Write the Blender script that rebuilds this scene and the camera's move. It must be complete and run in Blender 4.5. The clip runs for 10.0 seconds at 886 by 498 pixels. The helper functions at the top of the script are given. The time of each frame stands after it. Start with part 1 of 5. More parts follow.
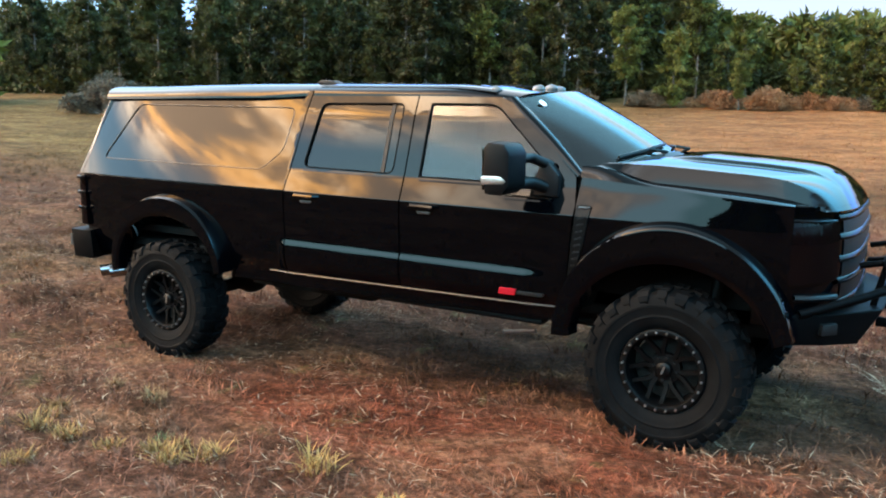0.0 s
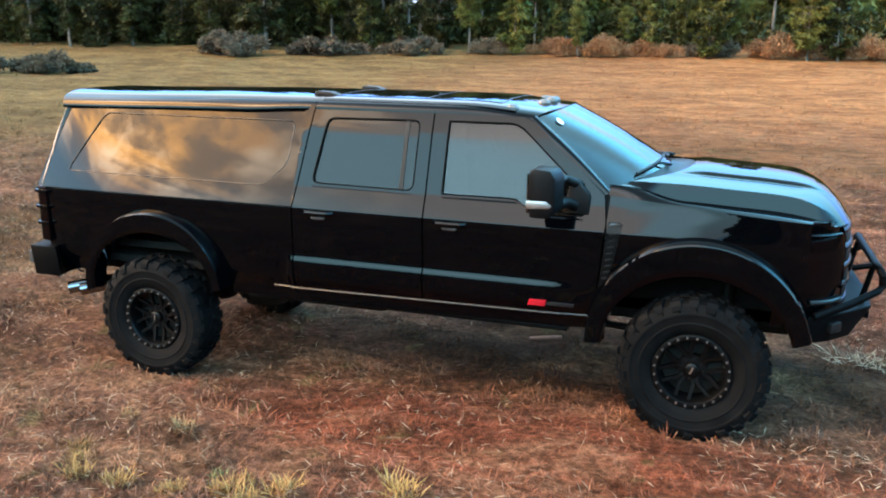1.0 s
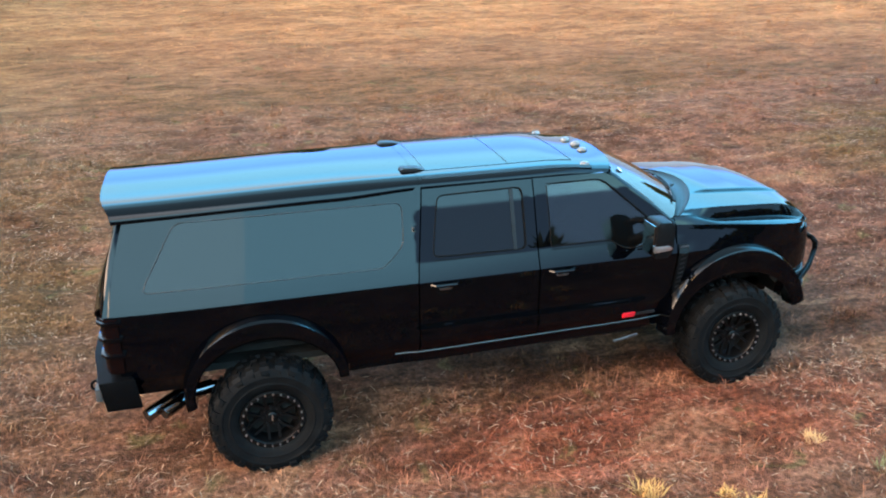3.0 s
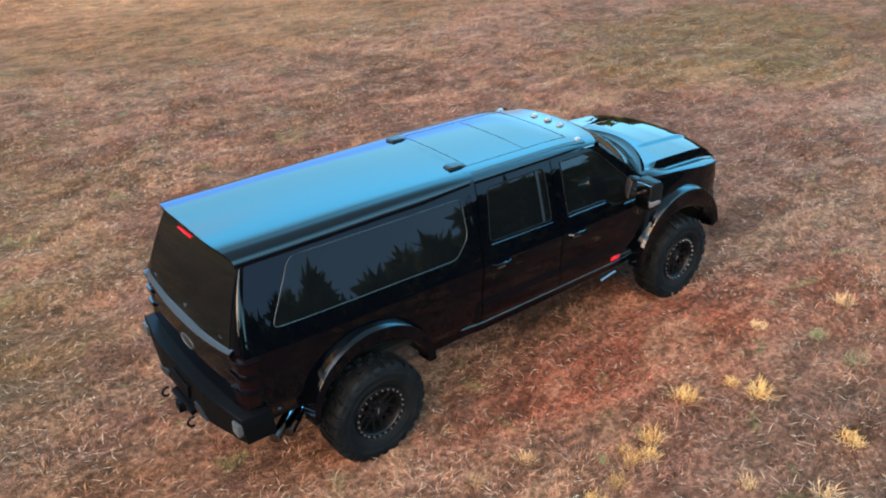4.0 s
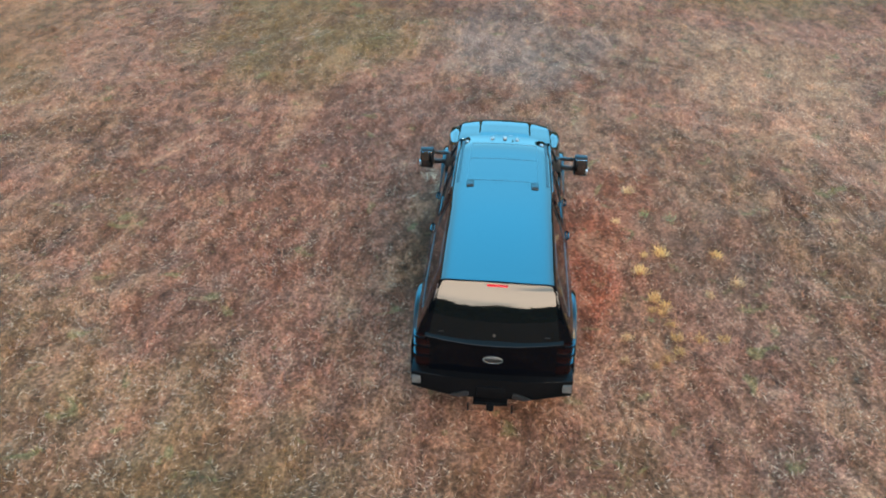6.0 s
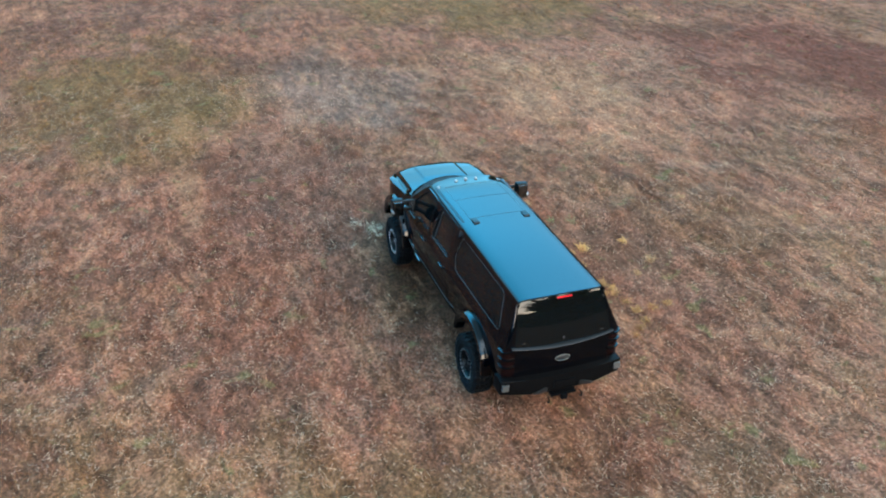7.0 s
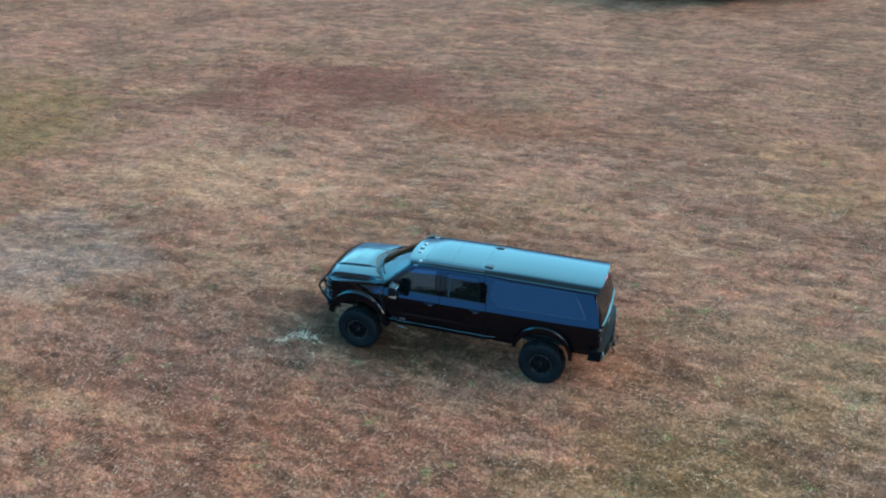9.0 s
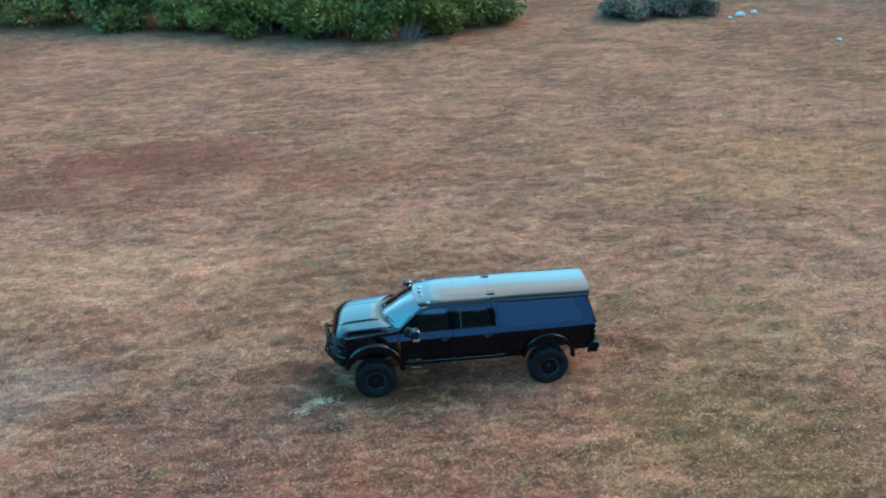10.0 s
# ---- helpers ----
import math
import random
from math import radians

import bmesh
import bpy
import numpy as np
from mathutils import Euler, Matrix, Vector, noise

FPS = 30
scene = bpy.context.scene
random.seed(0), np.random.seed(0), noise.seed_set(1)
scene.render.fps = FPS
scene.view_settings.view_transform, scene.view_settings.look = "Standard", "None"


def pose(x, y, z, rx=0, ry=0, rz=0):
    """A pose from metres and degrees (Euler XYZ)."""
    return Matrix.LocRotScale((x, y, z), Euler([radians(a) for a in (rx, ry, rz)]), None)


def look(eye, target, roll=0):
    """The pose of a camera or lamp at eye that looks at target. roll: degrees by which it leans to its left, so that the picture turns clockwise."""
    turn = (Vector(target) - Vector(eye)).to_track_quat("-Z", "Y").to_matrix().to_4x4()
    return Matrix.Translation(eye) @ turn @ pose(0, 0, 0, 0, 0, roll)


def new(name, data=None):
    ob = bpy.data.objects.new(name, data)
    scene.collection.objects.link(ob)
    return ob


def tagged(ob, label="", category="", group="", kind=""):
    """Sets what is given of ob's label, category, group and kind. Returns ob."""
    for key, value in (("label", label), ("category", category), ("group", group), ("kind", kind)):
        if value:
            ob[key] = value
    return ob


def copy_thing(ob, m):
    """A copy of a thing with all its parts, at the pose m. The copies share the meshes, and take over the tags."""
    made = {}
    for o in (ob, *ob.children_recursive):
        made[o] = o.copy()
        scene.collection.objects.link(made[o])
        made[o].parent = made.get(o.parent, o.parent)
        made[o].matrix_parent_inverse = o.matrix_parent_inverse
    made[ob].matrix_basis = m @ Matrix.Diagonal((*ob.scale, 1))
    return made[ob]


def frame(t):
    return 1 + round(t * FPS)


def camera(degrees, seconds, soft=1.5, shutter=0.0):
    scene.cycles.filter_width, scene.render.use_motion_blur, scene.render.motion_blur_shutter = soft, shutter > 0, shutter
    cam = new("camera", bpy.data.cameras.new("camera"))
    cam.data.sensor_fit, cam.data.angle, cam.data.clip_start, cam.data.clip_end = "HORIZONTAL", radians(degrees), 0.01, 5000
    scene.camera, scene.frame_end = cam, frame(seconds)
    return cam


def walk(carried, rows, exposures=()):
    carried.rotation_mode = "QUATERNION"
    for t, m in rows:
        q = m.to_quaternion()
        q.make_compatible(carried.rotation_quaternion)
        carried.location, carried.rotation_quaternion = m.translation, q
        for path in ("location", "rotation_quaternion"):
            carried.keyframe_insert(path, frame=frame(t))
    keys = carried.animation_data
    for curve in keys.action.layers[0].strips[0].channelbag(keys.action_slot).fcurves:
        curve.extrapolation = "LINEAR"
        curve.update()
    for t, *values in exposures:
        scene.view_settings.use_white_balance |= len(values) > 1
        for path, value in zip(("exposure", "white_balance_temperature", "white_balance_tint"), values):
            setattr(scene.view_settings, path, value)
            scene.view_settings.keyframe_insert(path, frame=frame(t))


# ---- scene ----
cam = camera(55.5, 10.0, 2.0)
PATH = [
    (0, (3.518, -6.093, 2.213), (2.531, -4.389, 1.865), 0.9),
    (0.5, (3.026, -6.389, 2.432), (2.191, -4.616, 2.031), 0.7),
    (1, (2.286, -6.757, 2.759), (1.67, -4.915, 2.281), 0.7),
    (1.5, (1.38, -7.061, 3.05), (1.002, -5.166, 2.536), 0.8),
    (2, (0.339, -7.295, 3.511), (0.21, -5.385, 2.93), 0.4),
    (2.5, (-0.974, -7.401, 3.947), (-0.806, -5.52, 3.286), 0.0),
    (4, (-5.643, -6.236, 5.381), (-4.525, -4.862, 4.453), 0.3),
    (4.5, (-7.426, -5.098, 6.057), (-6.058, -4.047, 5.046), 2.0),
    (5, (-9.04, -3.837, 6.471), (-7.494, -3.077, 5.455), 1.7),
    (6.5, (-12.639, 2.534, 8.512), (-10.931, 2.311, 7.497), 1.3),
    (7, (-12.818, 5.286, 8.995), (-11.171, 4.705, 8.019), 0.8),
    (7.5, (-12.027, 8.467, 9.534), (-10.548, 7.518, 8.579), 0.9),
    (8, (-10.626, 11.069, 9.963), (-9.355, 9.84, 9.027), -0.7),
    (8.5, (-8.071, 14.104, 10.614), (-7.143, 12.593, 9.687), 0.2),
    (9, (-5.163, 16.294, 11.287), (-4.587, 14.615, 10.366), -0.7),
    (9.5, (-1.72, 17.874, 11.593), (-1.529, 16.086, 10.717), -1.5),
    (10, (2.055, 18.802, 12.376), (1.885, 17.002, 11.52), -2.3),
]
walk(cam, [(t, look(eye, target, roll)) for t, eye, target, roll in PATH],
     exposures=[(0.0, 1.92, 7700, 20), (1.0, 2.12, 7600, 21), (2.0, 2.18, 7400, 21), (4.5, 2.25, 6800, 15), (6.5, 2.14, 6300, 7), (10.0, 2.20, 6150, 5)])

# ---- light ----
SUN_AZ, SUN_EL = radians(217), radians(20)       # the last light, low behind clouds in the south-west (-x, -y)
SUN_DIR = Vector((math.cos(SUN_AZ) * math.cos(SUN_EL), math.sin(SUN_AZ) * math.cos(SUN_EL), math.sin(SUN_EL)))


class Nodes:
    """A thin writer of node trees."""

    def __init__(self, tree):
        self.tree = tree
        tree.nodes.clear()

    def add(self, kind, inputs=None, operation="", data_type="", blend_type="", interpolation_type="", sky_type=""):
        n = self.tree.nodes.new(kind)
        if operation:
            n.operation = operation
        if data_type:
            n.data_type = data_type
        if blend_type:
            n.blend_type = blend_type
        if interpolation_type:
            n.interpolation_type = interpolation_type
        if sky_type:
            n.sky_type = sky_type
        for k, v in (inputs or {}).items():
            self.put(n.inputs[k], v)
        return n

    def put(self, socket, v):
        if isinstance(v, bpy.types.NodeSocket):
            self.tree.links.new(v, socket)
        else:
            if isinstance(v, tuple) and len(v) == 3 and socket.type == "RGBA":
                v = (*v, 1)
            socket.default_value = v

    def math(self, op, a, b=0.0, c=0.0, clamp=False):
        n = self.add("ShaderNodeMath", operation=op)
        n.use_clamp = clamp
        self.put(n.inputs[0], a), self.put(n.inputs[1], b), self.put(n.inputs[2], c)
        return n.outputs[0]

    def mix(self, f, a, b, blend="MIX"):
        n = self.add("ShaderNodeMix", data_type="RGBA", blend_type=blend)
        self.put(n.inputs[0], f), self.put(n.inputs[6], a), self.put(n.inputs[7], b)
        return n.outputs[2]

    def noise(self, vec, scale, detail=4.0, rough=0.55, distort=0.0):
        n = self.add("ShaderNodeTexNoise", {"Vector": vec, "Scale": scale, "Detail": detail, "Roughness": rough, "Distortion": distort})
        return n.outputs["Fac"]

    def noise_colour(self, vec, scale, detail=3.0, rough=0.6):
        return self.add("ShaderNodeTexNoise", {"Vector": vec, "Scale": scale, "Detail": detail, "Roughness": rough}).outputs["Color"]

    def ramp(self, f, *stops):
        n = self.add("ShaderNodeValToRGB", {"Fac": f})
        el = n.color_ramp.elements
        while len(el) < len(stops):
            el.new(0.5)
        for e, (p, c) in zip(el, stops):
            e.position = p
            e.color = (*c, 1) if isinstance(c, tuple) else (c, c, c, 1)
        return n.outputs["Color"]

    def span(self, v, a, b):
        n = self.add("ShaderNodeMapRange", {"Value": v, "From Min": a, "From Max": b}, interpolation_type="SMOOTHSTEP")
        return n.outputs["Result"]


world = bpy.data.worlds.new("dusk_sky")
scene.world = world
world.use_nodes = True
w = Nodes(world.node_tree)
sky = w.add("ShaderNodeTexSky", sky_type="NISHITA")
sky.sun_disc = False
sky.sun_elevation, sky.sun_rotation = radians(9), radians(90) - SUN_AZ
sky.air_density, sky.dust_density, sky.ozone_density = 1.0, 1.0, 3.0
way = w.add("ShaderNodeTexCoord").outputs["Generated"]
sep = w.add("ShaderNodeSeparateXYZ", {0: way})
lift = w.math("ADD", w.math("MAXIMUM", sep.outputs["Z"], 0.0), 0.16)
flat = w.add("ShaderNodeCombineXYZ", {"X": w.math("DIVIDE", sep.outputs["X"], lift), "Y": w.math("DIVIDE", sep.outputs["Y"], lift)}).outputs[0]
bands = w.add("ShaderNodeMapping", {"Vector": flat, "Rotation": (0, 0, radians(-35)), "Scale": (0.55, 1.5, 1)}).outputs[0]
toward = w.add("ShaderNodeVectorMath", {0: way, 1: tuple(SUN_DIR)}, operation="DOT_PRODUCT").outputs["Value"]
ember = Vector((math.cos(radians(219)) * math.cos(radians(30)), math.sin(radians(219)) * math.cos(radians(30)), math.sin(radians(30))))
warm = w.add("ShaderNodeVectorMath", {0: way, 1: tuple(ember)}, operation="DOT_PRODUCT").outputs["Value"]
high = sep.outputs["Z"]
glow = w.span(warm, 0.912, 0.980)
side = w.span(toward, -0.45, 0.2)
streaks = w.noise(w.add("ShaderNodeMapping", {"Vector": way, "Rotation": (0.05, 0.04, 0), "Scale": (1.0, 1.0, 5.0)}).outputs[0], 3.2, 7.0, 0.6, 0.7)
billow = w.noise(way, 5.6, 7.0, 0.6, 0.8)
loose = w.math("ADD", w.math("MULTIPLY", w.noise(bands, 1.15, 7.0, 0.56, 0.6), 0.4), w.math("MULTIPLY", streaks, 0.4))
cover = w.math("ADD", loose, w.math("MULTIPLY", toward, 0.5))
south = w.span(sep.outputs["Y"], -0.62, -0.76)
low_sky = w.math("SUBTRACT", high, w.math("MULTIPLY", south, 0.05))
deck = w.math("MULTIPLY", w.span(low_sky, 0.39, 0.46), w.span(high, 0.95, 0.72))
cloud = w.math("MULTIPLY", w.math("MULTIPLY", w.span(cover, 0.60, 0.74), deck), w.span(sep.outputs["X"], 0.10, -0.12))
shape = w.math("ADD", w.math("MULTIPLY", streaks, 0.55), w.math("MULTIPLY", billow, 0.45))
cloud_light = w.mix(glow, (11.0, 14.0, 16.8), w.mix(w.span(billow, 0.44, 0.60), (68.0, 37.0, 11.5), (86.0, 71.0, 50.0)))
cloud_dark = w.mix(glow, (6.6, 9.2, 11.8), (15.0, 11.2, 7.6))
cloud_colour = w.mix(w.span(shape, 0.44, 0.55), cloud_dark, cloud_light)
heavy = Vector((math.cos(radians(248)) * math.cos(radians(30)), math.sin(radians(248)) * math.cos(radians(30)), math.sin(radians(30))))
brooding = w.add("ShaderNodeVectorMath", {0: way, 1: tuple(heavy)}, operation="DOT_PRODUCT").outputs["Value"]
cloud_colour = w.mix(w.math("MULTIPLY", w.span(brooding, 0.945, 0.985), 0.75), cloud_colour, (6.0, 6.6, 7.0))
away = w.mix(w.span(high, 0.30, 0.62), (1.6, 5.4, 7.8), (1.8, 12.8, 22.5))
near = w.mix(w.span(high, 0.28, 0.38), w.mix(w.span(toward, 0.55, 0.85), (1.1, 2.1, 3.5), (1.6, 8.0, 10.5)), w.mix(south, (2.6, 8.2, 13.5), (4.4, 12.2, 16.6)))
deep = w.mix(side, away, near)
deep = w.mix(w.span(high, 0.68, 0.88), deep, (1.1, 2.1, 2.6))
deep = w.mix(w.math("MULTIPLY", w.span(high, 0.56, 0.70), w.span(sep.outputs["Y"], 0.40, 0.62)), deep, (1.6, 4.6, 6.4))
clear = w.mix(1.0, sky.outputs[0], (1.7, 3.2, 3.8), "MULTIPLY")
clear = w.mix(0.9, clear, deep)
north = w.span(sep.outputs["Y"], 0.60, 0.80)
haze = w.math("MULTIPLY", w.math("MULTIPLY", w.span(high, 0.40, 0.52), w.span(high, 0.85, 0.70)), w.span(sep.outputs["Y"], 0.78, 0.87))
clear = w.mix(haze, clear, (4.6, 6.8, 8.2))
clear = w.mix(w.math("MULTIPLY", w.span(high, 0.31, 0.25), north), clear, (1.0, 3.5, 9.6))
clear = w.mix(w.math("MULTIPLY", w.span(high, 0.18, 0.12), north), clear, (1.15, 1.7, 2.5))
east_low = w.math("MULTIPLY", w.span(high, 0.13, 0.06), w.span(sep.outputs["X"], 0.1, 0.4))
clear = w.mix(east_low, clear, (1.4, 2.0, 2.6))
southeast = w.math("MULTIPLY", w.math("MULTIPLY", w.span(sep.outputs["X"], 0.36, 0.48), w.span(sep.outputs["Y"], -0.58, -0.68)), w.math("MULTIPLY", w.span(high, 0.34, 0.39), w.span(high, 0.46, 0.42)))
clear = w.mix(southeast, clear, (5.6, 15.5, 18.5))
northwest = w.math("MULTIPLY", w.math("MULTIPLY", w.span(sep.outputs["X"], -0.08, -0.35), w.span(sep.outputs["Y"], 0.35, 0.60)), w.span(high, 0.24, 0.32))
clear = w.mix(northwest, clear, (3.6, 5.2, 6.6))
heaven = w.mix(w.math("MULTIPLY", cloud, 0.92), clear, cloud_colour)
# the brightest break in the clouds, low over the western woods
west = w.add("ShaderNodeVectorMath", {0: way, 1: (math.cos(radians(192)), math.sin(radians(192)), 0)}, operation="DOT_PRODUCT").outputs["Value"]
gap = w.math("MULTIPLY", w.span(west, 0.83, 0.94), w.math("MULTIPLY", w.span(high, 0.04, 0.08), w.span(high, 0.37, 0.27)))
heaven = w.mix(w.math("MULTIPLY", gap, w.span(streaks, 0.30, 0.50)), heaven, (46.0, 37.0, 29.0))
w.add("ShaderNodeOutputWorld", {"Surface": w.add("ShaderNodeBackground", {"Color": heaven, "Strength": 0.166}).outputs[0]})

sun = new("sun", bpy.data.lights.new("sun", "SUN"))
sun.data.energy, sun.data.angle, sun.data.color = 0.5, radians(100), (1.0, 0.66, 0.28)
sun.matrix_world = look(SUN_DIR * 50, (0, 0, 0))


# ---- materials ----
def material(name):
    m = bpy.data.materials.new(name)
    m.use_nodes = True
    return m, Nodes(m.node_tree)


def finish(n, shader):
    n.add("ShaderNodeOutputMaterial", {"Surface": shader})


def place_of(n, kind="Object"):
    return n.add("ShaderNodeTexCoord").outputs[kind]


def bumped(n, height, strength, distance):
    return n.add("ShaderNodeBump", {"Height": height, "Strength": strength, "Distance": distance}).outputs[0]


def plain(name, colour, rough=0.5, metal=0.0, vary=0.25, scale=12.0, bump=0.0, ior=1.5, gloss=0.5):
    """A material of one paint or metal, broken up by grime at two scales."""
    m, n = material(name)
    p = place_of(n)
    f = n.math("ADD", n.math("MULTIPLY", n.noise(p, scale, 3), 0.6), n.math("MULTIPLY", n.noise(p, scale * 9, 2), 0.4))
    dark = tuple(c * (1 - vary) for c in colour)
    light = tuple(min(1, c * (1 + vary)) for c in colour)
    col = n.mix(n.span(f, 0.3, 0.7), dark, light)
    r = n.math("ADD", rough - 0.12 * vary, n.math("MULTIPLY", f, 0.24 * vary), clamp=True)
    ins = {"Base Color": col, "Roughness": r, "Metallic": metal, "IOR": ior, "Specular IOR Level": gloss}
    if bump:
        ins["Normal"] = bumped(n, n.noise(p, scale * 6, 3), 0.4, bump)
    finish(n, n.add("ShaderNodeBsdfPrincipled", ins).outputs[0])
    return m


def car_paint():
    m, n = material("black_paint")
    p = place_of(n)
    dust = n.span(n.noise(p, 2.2, 6, 0.6), 0.45, 0.8)
    flake = n.noise(p, 900, 0)
    col = n.mix(n.math("MULTIPLY", dust, 0.004), n.mix(flake, (0.0002, 0.0003, 0.0006), (0.0006, 0.0008, 0.0014)), (0.05, 0.042, 0.035))
    rough = n.math("ADD", 0.015, n.math("MULTIPLY", dust, 0.03))
    wave = bumped(n, n.noise(p, 1.7, 2), 0.05, 0.002)
    finish(n, n.add("ShaderNodeBsdfPrincipled", {"Base Color": col, "Roughness": rough, "IOR": 1.275, "Normal": wave}).outputs[0])
    return m


def pane_glass(name, tint, clear, ior):
    """Window glass: a tinted pane, clear by so much, with a glossy face."""
    m, n = material(name)
    pane = n.add("ShaderNodeBsdfPrincipled", {"Base Color": (0.0015, 0.0018, 0.002), "Roughness": 0.015, "IOR": ior})
    through_it = n.add("ShaderNodeBsdfTransparent", {"Color": tint})
    finish(n, n.add("ShaderNodeMixShader", {0: clear, 1: pane.outputs[0], 2: through_it.outputs[0]}).outputs[0])
    return m


def rubber():
    m, n = material("tyre_rubber")
    p = place_of(n)
    dust = n.span(n.noise(p, 6, 5, 0.6), 0.35, 0.75)
    col = n.mix(dust, (0.0013, 0.0015, 0.0018), (0.0048, 0.0047, 0.0048))
    finish(n, n.add("ShaderNodeBsdfPrincipled", {"Base Color": col, "Roughness": 0.7, "Specular IOR Level": 0.06, "Normal": bumped(n, n.noise(p, 60, 3), 0.4, 0.004)}).outputs[0])
    return m


def field_colour(n):
    """The colours of the mown dry field by place: straw, rust-red sedge, grey and olive patches, and the wheel tracks."""
    p = n.add("ShaderNodeNewGeometry").outputs["Position"]
    big = n.noise(p, 0.11, 4, 0.6, 0.5)
    mid = n.noise(n.add("ShaderNodeMapping", {"Vector": p, "Location": (7, 3, 0), "Rotation": (0, 0, 0.5), "Scale": (0.7, 1.3, 1)}).outputs[0], 0.38, 4, 0.6, 0.7)
    small = n.noise(p, 2.3, 5, 0.65)
    fine = n.noise(p, 16.0, 4, 0.7)
    straw = n.mix(n.span(fine, 0.35, 0.68), (0.075, 0.040, 0.021), (0.235, 0.127, 0.068))
    rust = n.mix(n.span(fine, 0.35, 0.68), (0.072, 0.027, 0.017), (0.190, 0.076, 0.048))
    olive = n.mix(n.span(fine, 0.35, 0.68), (0.055, 0.037, 0.015), (0.150, 0.098, 0.041))
    grey = n.mix(n.span(fine, 0.35, 0.68), (0.058, 0.037, 0.023), (0.165, 0.103, 0.063))
    c = n.mix(n.span(n.math("ADD", mid, n.math("MULTIPLY", small, 0.35)), 0.58, 0.74), straw, rust)
    c = n.mix(n.math("MULTIPLY", n.span(big, 0.50, 0.62), 0.55), c, olive)
    c = n.mix(n.math("MULTIPLY", n.span(n.noise(p, 0.23, 3, 0.6, 0.8), 0.56, 0.68), 0.75), c, grey)
    s = n.add("ShaderNodeSeparateXYZ", {0: p})
    rose = n.mix(n.span(fine, 0.35, 0.68), (0.075, 0.031, 0.022), (0.205, 0.094, 0.066))
    broad = n.noise(n.add("ShaderNodeMapping", {"Vector": p, "Location": (2.5, 11, 0), "Scale": (0.8, 1.2, 1)}).outputs[0], 0.19, 5, 0.62, 0.9)
    c = n.mix(n.math("MULTIPLY", n.span(broad, 0.47, 0.60), 0.75), c, rose)

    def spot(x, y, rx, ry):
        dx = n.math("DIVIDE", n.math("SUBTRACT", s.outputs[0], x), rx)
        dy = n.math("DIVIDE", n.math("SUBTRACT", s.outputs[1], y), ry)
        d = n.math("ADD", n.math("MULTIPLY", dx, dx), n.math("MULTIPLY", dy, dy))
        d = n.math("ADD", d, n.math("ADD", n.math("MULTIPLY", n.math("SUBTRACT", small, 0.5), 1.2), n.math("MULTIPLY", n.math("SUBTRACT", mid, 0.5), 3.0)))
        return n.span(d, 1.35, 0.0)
    rows = n.noise(n.add("ShaderNodeMapping", {"Vector": p, "Rotation": (0, 0, radians(-4)), "Scale": (0.24, 1.0, 1)}).outputs[0], 1.25, 5, 0.64, 1.0)
    tuss = n.noise(p, 3.4, 3, 0.6, 0.6)
    k = n.math("ADD", 0.40, n.math("ADD", n.math("MULTIPLY", n.span(rows, 0.36, 0.66), 0.62), n.math("MULTIPLY", n.span(tuss, 0.36, 0.66), 0.60)))
    kk = n.add("ShaderNodeCombineXYZ", {0: k, 1: k, 2: k}).outputs[0]
    c = n.mix(1.0, c, kk, "MULTIPLY")
    mauve = n.mix(n.span(fine, 0.35, 0.68), (0.058, 0.030, 0.024), (0.165, 0.089, 0.070))
    c = n.mix(n.math("MULTIPLY", n.span(n.noise(p, 1.5, 4, 0.65, 0.8), 0.50, 0.62), 0.7), c, mauve)
    c = n.mix(n.math("MULTIPLY", n.span(n.noise(n.add("ShaderNodeMapping", {"Vector": p, "Location": (3.3, 8.1, 0)}).outputs[0], 2.1, 4, 0.65, 0.8), 0.60, 0.70), 0.25), c, olive)
    hue = n.mix(1.0, n.noise_colour(p, 5.0), (1.5, 1.5, 1.5), "MULTIPLY")
    hue = n.add("ShaderNodeMix", {0: 0.13, 6: (0.78, 0.78, 0.78), 7: hue}, data_type="RGBA").outputs[2]
    c = n.mix(1.0, c, n.mix(1.0, hue, (0.26, 0.26, 0.26), "ADD"), "MULTIPLY")
    c = n.mix(0.52, c, n.mix(n.span(fine, 0.35, 0.68), (0.078, 0.044, 0.033), (0.200, 0.116, 0.086)))
    sedge = n.mix(n.span(fine, 0.35, 0.68), (0.092, 0.027, 0.017), (0.255, 0.084, 0.052))
    c = n.mix(n.math("MULTIPLY", spot(0.9, -1.5, 2.3, 0.75), 0.85), c, sedge)
    c = n.mix(n.math("MULTIPLY", spot(2.2, -2.5, 2.8, 1.3), 0.5), c, sedge)
    # truck's shade, below it and by its nose, painted into ground and straw colour
    under_shade = n.mix(n.span(fine, 0.35, 0.68), (0.012, 0.0045, 0.0022), (0.036, 0.0140, 0.0065))
    c = n.mix(n.math("MULTIPLY", spot(3.7, -0.2, 1.8, 1.3), 0.25), c, under_shade)
    c = n.mix(n.math("MULTIPLY", spot(1.0, 0.6, 3.4, 1.5), 0.7), c, under_shade)
    c = n.mix(n.math("MULTIPLY", spot(3.5, 4.5, 5.0, 2.6), 0.6), c, rose)
    track = n.mix(n.span(fine, 0.35, 0.68), (0.090, 0.062, 0.054), (0.180, 0.132, 0.116))
    c = n.mix(n.math("MULTIPLY", spot(13.6, -0.6, 4.4, 2.6), 0.8), c, track)
    c = n.mix(n.math("MULTIPLY", spot(12.5, 3.4, 2.0, 1.3), 0.5), c, olive)
    c = n.mix(n.math("MULTIPLY", spot(-8.0, -0.5, 4.0, 2.6), 0.3), c, olive)
